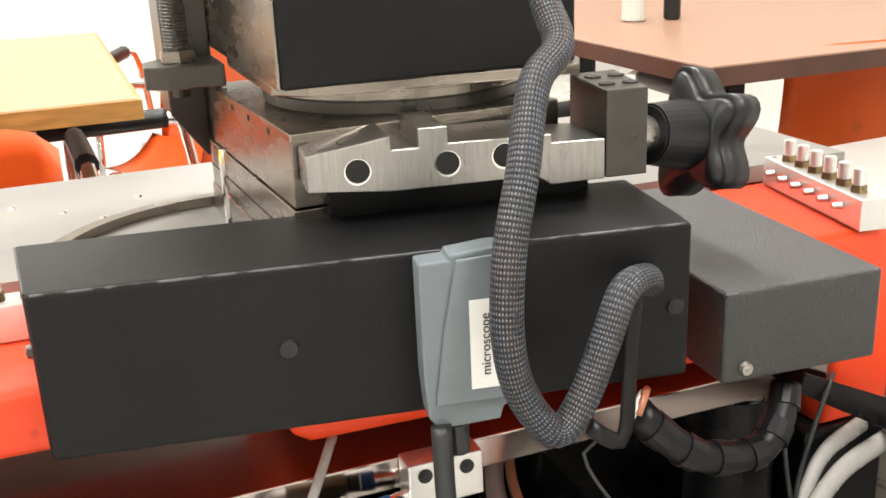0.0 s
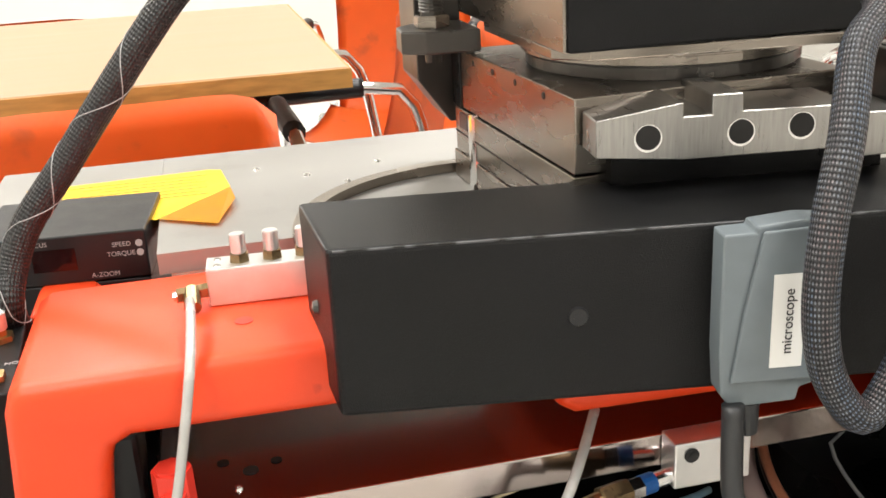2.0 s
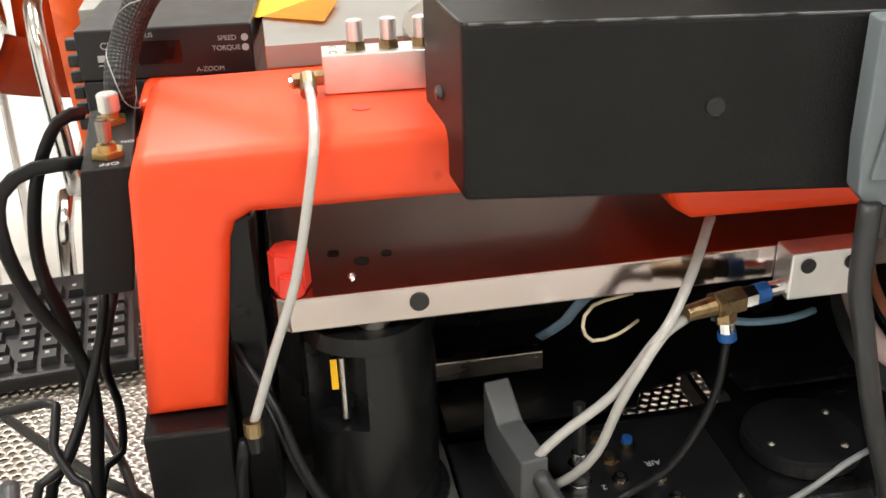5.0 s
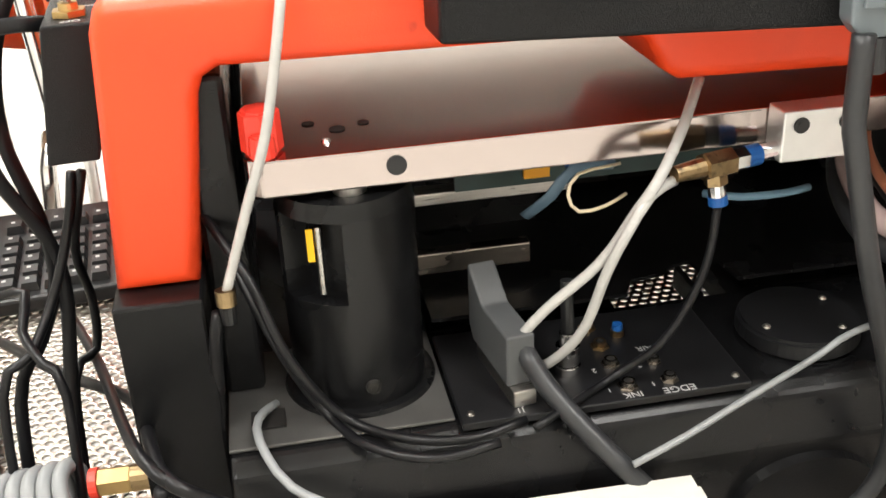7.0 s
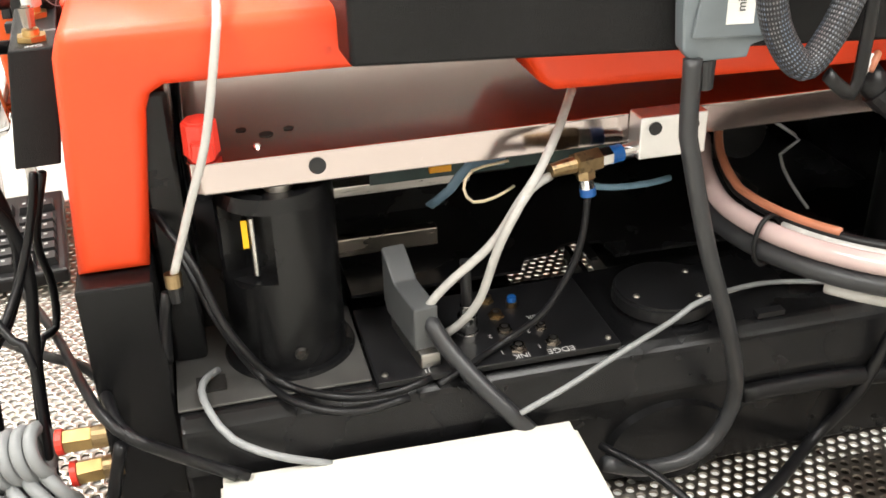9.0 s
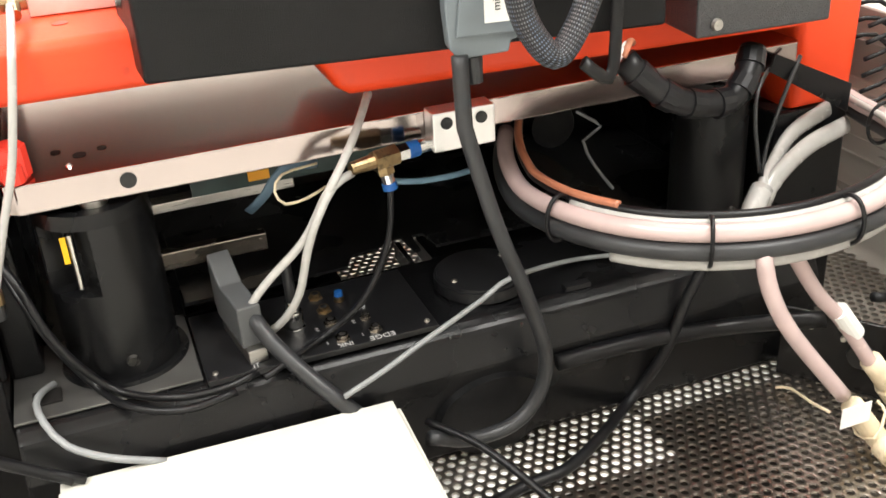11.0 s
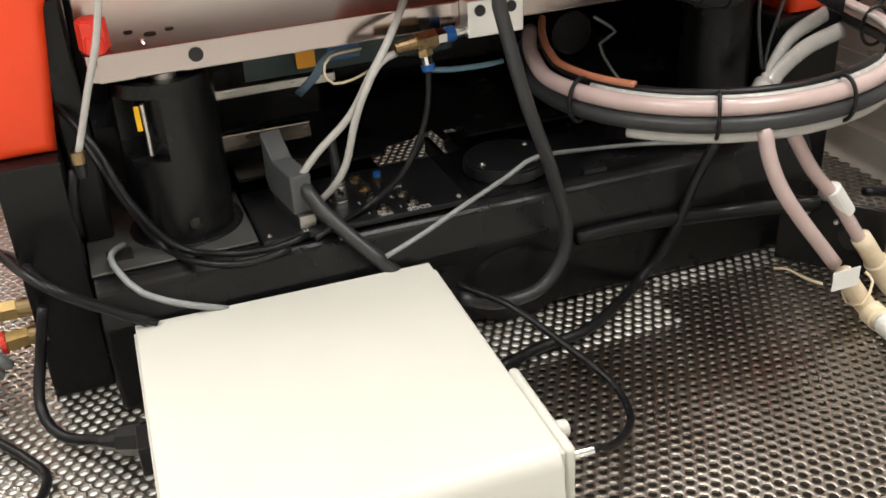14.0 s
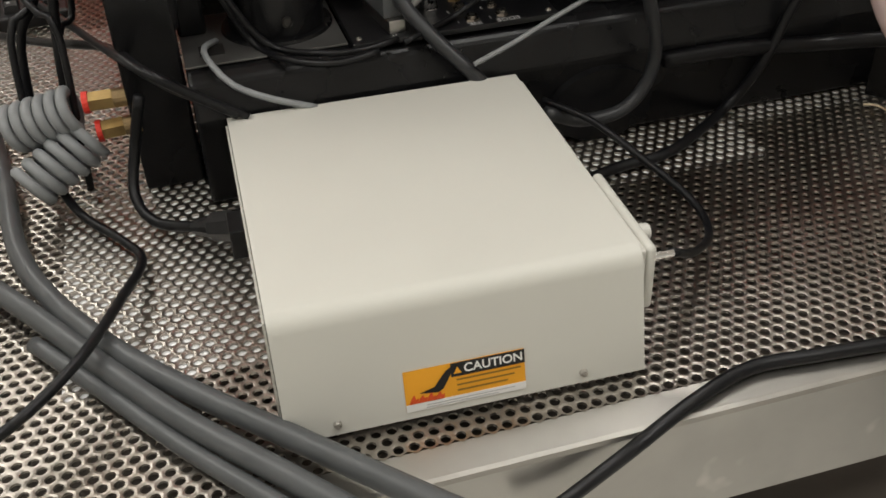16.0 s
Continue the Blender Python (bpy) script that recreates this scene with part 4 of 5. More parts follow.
part("output_jack", cyl((ww + 0.0111, -wd + 0.018, 0.060), (ww + 0.027, -wd + 0.018, 0.060), 0.0026, 0.0022, 12), CHROME, wb, "chrome plug")
for sx in (0.029, ww - 0.038):
    part("screw", screw_head((sx, -wd - 0.0118, 0.0095), 0.0026), STEEL, wb)
for fx in (0.02, ww - 0.02):
    for fy in (-wd + 0.02, -0.02):
        part("rubber_foot", cyl((fx, fy, 0.0), (fx, fy, 0.004), 0.007, 0.007, 14), BLACK_PLASTIC, wb)
part("power_inlet", box(-0.012, -0.0019, -0.088, -0.062, 0.02, 0.042, 0.001), BLACK_PLASTIC, wb)
cl = part("caution_label", box(0.0715, 0.1415, -wd - 0.0042, -wd - 0.0036, 0.0205, 0.0465), ORANGE_TAG, wb, "orange caution label with a black header")
Yl = -wd - 0.0043
part("header", box(0.0985, 0.1415, Yl - 0.0003, Yl, 0.0378, 0.0465), INK, cl)
part("footer", box(0.0715, 0.1415, Yl - 0.0003, Yl, 0.0205, 0.0252), WHITE, cl)
letters("CAUTION", 0.0076, Matrix.Translation((0.1232, Yl - 0.0004, 0.0421)) @ flatm, WHITE, cl, bold=0.00012)
part("warning_mark", prism([(0.1000, 0.0398), (0.1046, 0.0398), (0.1023, 0.0440)], "y", Yl - 0.0005, Yl - 0.0003), ORANGE_TAG, cl)
part("pictogram", prism([(0.080, 0.0315), (0.0885, 0.0338), (0.0915, 0.0378), (0.0955, 0.0425), (0.0985, 0.0445), (0.0985, 0.0405), (0.0960, 0.0360), (0.0935, 0.0318), (0.0905, 0.0302)], "y", Yl - 0.0004, Yl - 0.0001), INK, cl)
for i in range(4):
    part("flame", prism([(0.0735 + i * 0.005, 0.0255), (0.0785 + i * 0.005, 0.0255), (0.0790 + i * 0.005, 0.0285), (0.0775 + i * 0.005, 0.0278), (0.0765 + i * 0.005, 0.0312 - 0.001 * (i % 2)), (0.0745 + i * 0.005, 0.0280)], "y", Yl - 0.0004, Yl - 0.0001), FLAME, cl)
for i in range(3):
    part("print_bar", box(0.1015, 0.139 - 0.004 * i, Yl - 0.0003, Yl - 0.0001, 0.0350 - i * 0.0034, 0.0360 - i * 0.0034), INK_BROWN, cl)
for i in range(2):
    part("print_bar", box(0.083, 0.135 - 0.01 * i, Yl - 0.0005, Yl - 0.0003, 0.0232 - i * 0.0016, 0.0236 - i * 0.0016), PRINT_GREY, cl)

lean = pose(0, 0, 0, -11.0)
cl.matrix_basis = Matrix.Translation((0.1030, -wd - 0.0102, 0.0205)) @ lean @ Matrix.Translation((-0.1065, wd + 0.0040, -0.0335))
# ---- keyboard ----
kb = tagged(empty("keyboard", pose(-0.235, 0.385, 0.0, 4, 0, 5)), "black computer keyboard lying on the perforated deck", "keyboard")
part("case", box(-0.44, 0.012, -0.005, 0.16, 0.002, 0.017, 0.003), BLACK_PLASTIC, kb)
key_bm = prism([(-0.0078, -0.0078), (0.0078, -0.0078), (0.0078, 0.0078), (-0.0078, 0.0078)], "z", 0, 0.0075)
for v in key_bm.verts:
    if v.co.z > 0.001:
        v.co.x *= 0.78
        v.co.y *= 0.80
key_me = bpy.data.meshes.new("key")
key_bm.to_mesh(key_me)
key_bm.free()
key_me.materials.append(KEYCAP)
mark_bm = box(-0.0032, 0.0002, 0.0004, 0.0036, 0.0076, 0.0078)
mark_me = bpy.data.meshes.new("legend")
mark_bm.to_mesh(mark_me)
mark_bm.free()
mark_me.materials.append(PRINT_GREY)
for r in range(6):
    for c in range(22):
        k = new("key", key_me)
        k.parent = kb
        k.matrix_local = pose(-0.004 - c * 0.0192 - (0.005 * (r % 3) if c > 4 else 0), 0.014 + r * 0.0192 + (0.012 if r == 5 else 0), 0.0172)
        g = new("legend", mark_me)
        g.parent = k


# ---- cables and hoses ----
hose("braided_cable", [(0.252, 0.015, 0.515), (0.249, -0, 0.492), (0.246, -0.02, 0.473), (0.226, -0.035, 0.459), (0.210, -0.055, 0.426), (0.198, -0.065, 0.392), (0.194, -0.07, 0.355), (0.201, -0.07, 0.325), (0.217, -0.072, 0.3045), (0.232, -0.070, 0.318), (0.245, -0.066, 0.341), (0.259, -0.060, 0.3625), (0.276, -0.050, 0.362), (0.288, -0.036, 0.353)], 0.0077, BRAID, "grey woven braided cable looped in front of the black housing", sides=20, step=0.004)
hose("cable_tie_strap", [(0.279, -0.04, 0.356), (0.272, -0.046, 0.33), (0.266, -0.052, 0.284), (0.257, -0.055, 0.281), (0.244, -0.055, 0.292)], 0.0045, BLACK_CABLE, "flat black strap beside the braided cable", flat=0.5)
hose("wire_bundle", [(0.274, -0.05, 0.289), (0.281, -0.045, 0.296), (0.292, -0.03, 0.29)], 0.0022, COPPER, "loose coloured wires at the cable end", "wires")
hose("wire_bundle", [(0.27, -0.05, 0.287), (0.278, -0.045, 0.295), (0.289, -0.03, 0.289)], 0.0018, WHITE, "loose white wires at the cable end", "wires")
spir = [(0.283, -0.035, 0.282), (0.293, -0.04, 0.27), (0.313, -0.045, 0.254), (0.337, -0.045, 0.246), (0.36, -0.042, 0.245), (0.376, -0.035, 0.256), (0.387, -0.025, 0.27)]
sc = hose("spiral_wrapped_cable", spir, 0.0088, BLACK_CABLE, "black cable in spiral wrap under the side cover", sides=14)
sl = spline(spir, 0.004)
for i in range(4, len(sl) - 2, 5):
    d = (sl[i + 1] - sl[i - 1]).normalized()
    part("wrap_turn", cyl(sl[i] - d * 0.0055, sl[i] + d * 0.0055, 0.0101, 0.0095, 14), BLACK_CABLE, sc, smooth=False)
hose("connector_cable", [(0.17, -0.045, 0.305), (0.17, -0.047, 0.268), (0.171, -0.05, 0.255), (0.187, -0.05, 0.195), (0.209, -0.046, 0.134), (0.224, -0.04, 0.082), (0.217, -0.04, 0.05), (0.196, -0.042, 0.033), (0.162, -0.044, 0.033), (0.133, -0.048, 0.047)], 0.0052, GREY_CABLE, "dark grey cable hanging from the grey connector", step=0.006)
# vacuum tubes and the tee
hose("vacuum_tube", [(0.139, 0.045, 0.262), (0.12, 0.02, 0.244), (0.101, 0, 0.228), (0.092, 0, 0.215), (0.075, 0.005, 0.185), (0.048, 0.012, 0.157), (0.034, 0.018, 0.134), (0.037, 0.022, 0.113), (0.045, 0.024, 0.116)], 0.0028, CLEAR_TUBE, "milky clear vacuum tube from the frame to the base", "tube")
hose("vacuum_tube", [(0.113, 0.008, 0.224), (0.098, 0, 0.221), (0.085, -0.004, 0.204), (0.077, 0, 0.182), (0.069, 0.008, 0.147), (0.058, 0.016, 0.126), (0.049, 0.022, 0.116)], 0.0028, CLEAR_TUBE, "milky clear vacuum tube from the brass tee to the base", "tube")
tee = tagged(empty("tee_fitting", pose(0, 0, 0)), "brass tee fitting with blue push rings at the bracket block", "fitting")
A, B, C = Vector((0.135, 0.012, 0.228)), Vector((0.172, 0.02, 0.229)), Vector((0.138, 0.01, 0.208))
part("body", join(cyl(A + (A - B) * 0.18, A + (B - A) * 0.28, 0.0074, 0.0074, 6, 0.0006), cyl(A, A + (C - A) * 0.5, 0.006, 0.006, 6)), BRASS_DULL, tee)
part("barb", cyl(A + (A - B) * 0.18, A + (A - B) * 0.62, 0.0052, 0.0042, 12), BRASS_DULL, tee)
part("union", cyl(A + (B - A) * 0.28, A + (B - A) * 0.48, 0.006, 0.006, 6), CHROME, tee)
part("push_ring", cyl(A + (B - A) * 0.49, A + (B - A) * 0.70, 0.0056, 0.0056, 16), BLUE, tee, "blue push ring")
part("nipple", cyl(A + (B - A) * 0.70, A + (B - A) * 1.12, 0.0046, 0.0046, 14), CHROME, tee)
part("union", cyl(A + (C - A) * 0.5, A + (C - A) * 0.82, 0.0045, 0.0045, 12), CHROME, tee)
part("push_ring", cyl(A + (C - A) * 0.82, A + (C - A) * 1.05, 0.0050, 0.0050, 16), BLUE, tee, "blue push ring")
hose("air_tube", [(0.138, 0.01, 0.209), (0.135, 0.008, 0.182), (0.127, 0.006, 0.159), (0.109, 0.004, 0.132), (0.085, 0.01, 0.111), (0.057, -0.006, 0.109), (0.035, -0.018, 0.107)], 0.0022, BLACK_CABLE, "thin black air tube from the brass tee", "tube")
hose("white_tube", [(-0.065, 0.085, 0.34), (-0.065, 0.055, 0.338), (-0.067, 0.028, 0.328), (-0.073, 0.02, 0.301), (-0.082, 0.016, 0.265), (-0.094, 0.015, 0.233), (-0.105, 0.015, 0.202), (-0.11, 0.015, 0.188)], 0.0025, CLEAR_TUBE, "milky white tube hanging down past the platen", "tube")
tip = tagged(empty("tube_end", pose(0, 0, 0)), "small brass ferrule at the end of the white tube", "fitting")
T0 = Vector((-0.11, 0.015, 0.187))
part("ferrule", cyl(T0 + Vector((0, 0, 0.004)), T0 + Vector((0, -0.001, -0.004)), 0.0050, 0.0050, 16), BRASS_DULL, tip)
part("plug", cyl(T0 + Vector((0, -0.001, -0.004)), T0 + Vector((0, -0.0005, -0.014)), 0.0042, 0.0036, 12), BLACK_PLASTIC, tip)
hose("black_tube", [(-0.115, 0.018, 0.177), (-0.119, 0.02, 0.157), (-0.122, 0.028, 0.125)], 0.0034, BLACK_CABLE, "black tube below the brass ferrule", "tube")
for dx in (0, 14):
    hose("black_cable", [(-0.118, 0.06, 0.211), (-0.099, 0.03, 0.187), (-0.084, 0.012, 0.149), (-0.059, 0.013, 0.108), (-0.027, -0.011, 0.106), (0.005, -0.017, 0.106), (0.032, -0.01, 0.107)] if not dx else [(-0.107, 0.05, 0.189), (-0.089, 0.018, 0.153), (-0.07, 0.025, 0.107), (-0.05, -0.008, 0.104), (-0.018, -0.025, 0.103), (0.015, -0.024, 0.106)], 0.0026, BLACK_CABLE, "thin black cable draped across the base", group="cords across the base")
hose("grey_wire", [(-0.094, 0.040, 0.1045), (-0.101, 0.030, 0.107), (-0.105, 0.014, 0.109), (-0.101, -0.006, 0.106), (-0.090, -0.024, 0.098), (-0.068, -0.034, 0.089), (-0.036, -0.0365, 0.077)], 0.0024, GREY_LIGHT, "light grey wire from the base behind the light source")
tagged(part("cable_opening", box(-0.108, -0.090, 0.020, 0.036, 0.1026, 0.1040), INK), "small dark cable opening in the base", "cable opening")
hose("light_grey_cable", [(0.08, -0.04, 0.092), (0.11, -0.034, 0.1), (0.145, -0.026, 0.111), (0.187, -0.016, 0.123), (0.215, -0.006, 0.129), (0.283, 0.036, 0.106), (0.33, 0.024, 0.106), (0.365, 0.009, 0.106), (0.402, -0.004, 0.106)], 0.0019, GREY_LIGHT, "light grey cable clipped along the black base")
tagged(part("cable_clip", box(0.262, 0.282, 0.003, 0.010, 0.1002, 0.104), BLACK_PLASTIC), "small black cable clip on the base", "clip")
# data connector standing on the panel
dc = tagged(empty("data_connector", pose(0.034, 0.016, 0.105, 0, 0, 8)), "grey data connector plugged into the black panel", "connector")
part("hood", prism([(-0.006, 0.010), (-0.006, 0.040), (0.030, 0.040), (0.052, 0.056), (0.052, 0.018), (0.046, 0.010)], "x", -0.008, 0.008, 0.0012), GREY_DARK, dc)
part("shell", box(-0.0065, 0.0065, -0.012, 0.044, 0.0, 0.010, 0.0008), STEEL, dc)
hose("data_cable", [(0.037, 0.015, 0.135), (0.045, 0.002, 0.12), (0.061, -0.018, 0.102), (0.079, -0.034, 0.084), (0.094, -0.037, 0.066)], 0.0056, GREY_CABLE, "dark grey data cable running down behind the light source")
bnc = tagged(empty("coax_plug", pose(0.0665, 0.030, 0.105)), "silver coaxial plug on the black panel", "plug")
part("body", join(cyl((0, 0, 0), (0, 0, 0.006), 0.0075, 0.0075, 18, 0.0005), cyl((0, 0, 0.0065), (0, 0, 0.018), 0.0068, 0.0068, 18, 0.0005), cyl((0, 0, 0.0185), (0, 0, 0.026), 0.0050, 0.0048, 18, 0.0005)), CHROME, bnc)
part("boot", cyl((0, 0, 0.026), (0, 0.004, 0.056), 0.0040, 0.0034, 12), BLACK_PLASTIC, bnc)
push = tagged(empty("push_fitting", pose(0.106, 0.060, 0.105)), "small blue and brass push-in fitting on the panel", "fitting")
part("ring", cyl((0, 0, 0), (0, 0, 0.004), 0.0040, 0.0040, 14), BRASS_DULL, push)
part("collar", cyl((0, 0, 0.004), (0, 0, 0.0075), 0.0034, 0.0030, 14), BLUE, push)
# thin wires under the platen
hose("ribbon_wire", [(0.053, 0.07, 0.184), (0.065, 0.06, 0.199), (0.078, 0.06, 0.214), (0.104, 0.07, 0.21)], 0.0035, mat("blue_grey_ribbon", (0.10, 0.16, 0.22), 0.5), "blue grey ribbon cable under the platen", flat=0.3)
hose("loop_wire", [(0.1, 0.05, 0.218), (0.074, 0.04, 0.219), (0.067, 0.035, 0.21), (0.073, 0.035, 0.2), (0.089, 0.04, 0.199), (0.104, 0.05, 0.2)], 0.0010, FOAM, "thin tan wire loop under the platen", sides=6)
hose("blue_wire", [(0.153, 0.06, 0.19), (0.17, 0.05, 0.19), (0.196, 0.05, 0.189), (0.217, 0.06, 0.186)], 0.0022, mat("pale_blue_wire", (0.14, 0.24, 0.32), 0.5), "pale blue wire under the platen")

# big hose loop on the right
def loop_pts(dz, k=1.0, a0=-20, a1=305):
    c, rx, ry = Vector((0.384, 0.022, 0.1850)), 0.147 * k, 0.140 * k
    out = []
    for i in range(27):
        a = radians(a0 + (a1 - a0) * i / 26)
        ex, ey = math.cos(a), math.sin(a)
        out.append(c + Vector((rx * ex, ry * ey, dz + 0.004 * ex + 0.03 * (ey > 0) * ey)))
    return out


LOOP = loop_pts(0.0, a0=150, a1=400)
hose("pink_hose", LOOP, 0.0063, PINK_TUBE, "pinkish milky hose coiled in a loop beside the base", "hose", sides=14)
hose("dark_hose", loop_pts(-0.0115, 1.025, 150, 395), 0.0060, GREY_CABLE, "dark grey hose tied under the pink hose loop", "hose", sides=14)
hose("clear_hose", loop_pts(-0.0215, 0.99, 215, 330), 0.0054, CLEAR_TUBE, "milky hose tied below the dark hose", "hose", sides=12)
hose("thin_black_cable", loop_pts(0.007, 0.93, 150, 300), 0.0034, BLACK_CABLE, "thin black cables tied inside the hose loop", sides=8)
hose("clear_hose", loop_pts(0.004, 0.955, 200, 400), 0.0028, CLEAR_TUBE, "thin clear tube inside the hose loop", "tube", sides=8)
hose("copper_tube", loop_pts(0.010, 0.93, 150, 215), 0.0030, COPPER, "reddish copper coloured tube in the hose loop", "tube")
for a in (198, 240, 277, 318, 350):
    cpt = loop_pts(-0.006, 1.0, a - 6, a + 6)
    d = (cpt[14] - cpt[12]).normalized()
    q = Vector((0, 0, 1)).cross(d).normalized()
    ringp = [cpt[13] + q * 0.0115 * math.cos(w) + Vector((0, 0, 1)) * 0.0165 * math.sin(w) for w in [2 * math.pi * i / 20 for i in range(21)]]
    tie = hose("cable_tie", ringp, 0.0016, BLACK_CABLE, "black cable tie round the hose loop", "cable tie", sides=6, group="cable ties")
hose("pink_hose", [(0.339, -0.115, 0.169), (0.343, -0.12, 0.144), (0.359, -0.125, 0.111), (0.403, -0.132, 0.052)], 0.0056, PINK_TUBE, "pinkish hose running down from the loop", "hose", sides=12)
hose("pink_hose", [(0.372, -0.1, 0.158), (0.398, -0.1, 0.118), (0.424, -0.1, 0.088), (0.454, -0.105, 0.043)], 0.0054, PINK_TUBE, "pinkish hose running down from the loop", "hose", sides=12)
for line, joint in (([(0.41, -0.134, 0.043), (0.433, -0.142, 0.01), (0.422, -0.194, 0.013), (0.412, -0.244, 0.012)], (0.30, 0.42)), ([(0.45, -0.105, 0.051), (0.48, -0.115, 0.006), (0.46, -0.175, 0.014), (0.451, -0.23, 0.012)], (0.16, 0.40))):
    sleeve = hose("foam_sleeve", line, 0.0080, FOAM, "cream foam sleeved hose end on the deck", "hose", sides=14, group="foam sleeved hoses")
    run = spline(line, 0.002)
    k0, k1 = (int(q * len(run)) for q in joint)
    part("wrap", tube(run[k0:k1], 0.0098, 14, smooth_line=False), FOAM, sleeve, "thicker taped wrap", smooth=True)
    part("hose_end", tube(run[k1 + 2:], 0.0088, 14, smooth_line=False), WHITE, sleeve, "white hose end", smooth=True)
G0, G1 = Vector((0.419, -0.1, 0.098)), Vector((0.436, -0.1, 0.075))
tagged(part("hose_joint", cyl(G0, G1, 0.0072, 0.0072, 16), WHITE), "white joint on the pink hose", "fitting")
tg = Vector((0.398, -0.14, 0.051))
tagged(part("paper_flag", box(tg.x - 0.013, tg.x + 0.011, tg.y - 0.012, tg.y - 0.0115, tg.z - 0.008, tg.z + 0.008), WHITE), "white paper flag label on the hose", "label")
hose("string", [(0.415, -0.05, 0.003), (0.423, -0.057, 0.004), (0.42, -0.085, 0.01), (0.414, -0.11, 0.02)], 0.0012, FOAM, "tan string tied to the foam sleeve", "string", sides=6)
hose("string", [(0.424, -0.121, 0.02), (0.422, -0.13, 0.012), (0.422, -0.147, 0.02), (0.438, -0.137, 0.03), (0.437, -0.129, 0.035)], 0.0012, FOAM, "tan string tied round the foam sleeve", "string", sides=6)
hose("clear_hose", [(0.421, -0.005, 0.152), (0.438, 0.01, 0.157), (0.471, 0.03, 0.174), (0.508, 0.035, 0.187)], 0.0075, CLEAR_TUBE, "milky hose rising to the orange frame leg", "hose", flat=0.6, sides=12)
hose("clear_hose", [(0.418, -0.01, 0.141), (0.437, 0, 0.156), (0.48, 0.02, 0.166), (0.524, 0.03, 0.172)], 0.0075, CLEAR_TUBE, "milky hose rising to the black foot column", "hose", flat=0.6, sides=12)
hose("pink_hose", [(0.38, -0.05, 0.135), (0.401, -0.02, 0.14), (0.421, -0.005, 0.152)], 0.0085, CLEAR_TUBE, "milky hose behind the loop", "hose", sides=12)
# front flap bracket over the right foot
tagged(part("sheet_flap", prism([(0.436, 0.2335), (0.440, 0.2465), (0.513, 0.2115), (0.512, 0.1890)], "y", 0.0175, 0.0200, 0.0004), BLACK_PAINT), "black sheet metal flap at the frame foot", "flap")
for i in range(6):
    z0 = 0.300 - i * 0.0135
    nip = tagged(empty("port_fitting", pose(0.5345, 0.062, z0)), "white push fitting on the side of the orange leg", "fitting", "port fittings")
    part("body", cyl((0, 0, 0), (0.010, -0.002, -0.001), 0.0046, 0.0040, 12), WHITE, nip)
    hose("port_tube", [(0.546, 0.060, z0 - 0.001), (0.562, 0.052, z0 + 0.001), (0.580, 0.040, z0 - 0.010 - 0.002 * i), (0.584, 0.036, z0 - 0.028), (0.570, 0.040, z0 - 0.047), (0.548, 0.046, z0 - 0.056)], 0.0019, BLACK_CABLE, "thin black tube curling from the side port", "tube", sides=8, group="port tubes")
# mains socket bracket on the deck
bk = tagged(empty("socket_bracket", pose(0.478, -0.088, 0.0, 0, 0, -52)), "black metal bracket with a round cable hole on the deck", "bracket")
part("plate", box(-0.075, 0.012, -0.002, 0.002, 0.0, 0.062, 0.001), BLACK_PAINT, bk)
part("foot", box(-0.075, 0.012, 0.002, 0.03, 0.0, 0.003), BLACK_PAINT, bk)
part("bushing", cyl((-0.014, -0.0022, 0.033), (-0.014, -0.005, 0.033), 0.011, 0.010, 24), BLACK_PLASTIC, bk)
part("sticker", box(-0.0, 0.006, -0.0026, -0.0021, 0.012, 0.030), PRINT_GREY, bk)
for sx, sz in ((-0.028, 0.045), (-0.052, 0.05)):
    part("screw", screw_head((sx, -0.0021, sz), 0.0025), STEEL, bk)
hose("mains_cable", [(0.533, -0.016, 0.035), (0.593, -0.021, 0.02), (0.616, -0.045, 0.008), (0.599, -0.1, 0.006), (0.587, -0.168, 0.006)], 0.0042, BLACK_CABLE, "black mains cable behind the bracket on the deck")
hose("clear_sleeve_cable", [(0.242, -0.022, 0.06), (0.303, -0.022, 0.059), (0.376, -0.024, 0.053), (0.412, -0.04, 0.057), (0.446, -0.06, 0.062)], 0.0065, BLACK_CABLE, "black sleeved cable lying along the base front")
hose("black_cable", [(0.372, -0.02, 0.122), (0.35, -0.022, 0.088), (0.33, -0.025, 0.046), (0.307, -0.018, 0.006), (0.255, -0.054, 0.005), (0.222, -0.071, 0.005), (0.188, -0.075, 0.005), (0.144, -0.087, 0.005)], 0.0044, BLACK_CABLE, "black cable dropping from the loop to the deck")
# cable from light source to its jack
hose("output_cable", [(0.136, -0.034, 0.05), (0.162, -0.069, 0.045), (0.186, -0.113, 0.03), (0.201, -0.157, 0.02), (0.193, -0.195, 0.02), (0.159, -0.235, 0.04), (0.132, -0.253, 0.059)], 0.0028, BLACK_CABLE, "thin black cable plugged into the light source")
# power cord into the left side
hose("mains_cable", [(-0.155, 0, 0.09), (-0.166, 0.002, 0.05), (-0.173, -0.015, 0.02), (-0.162, -0.04, 0.01), (-0.135, -0.064, 0.015), (-0.107, -0.097, 0.03)], 0.0040, BLACK_CABLE, "black power cord plugged into the light source")
pc = tagged(empty("power_plug", pose(0, 0, 0)), "black moulded power plug in the light source", "plug")
P0, P1 = Vector((-0.135, -0.069, 0.018)), Vector((-0.105, -0.095, 0.03))
part("body", cyl(P0.lerp(P1, 0.45), P1, 0.0105, 0.012, 8, 0.001), BLACK_PLASTIC, pc)
part("strain_relief", cyl(P0, P0.lerp(P1, 0.45), 0.005, 0.009, 12), BLACK_PLASTIC, pc)
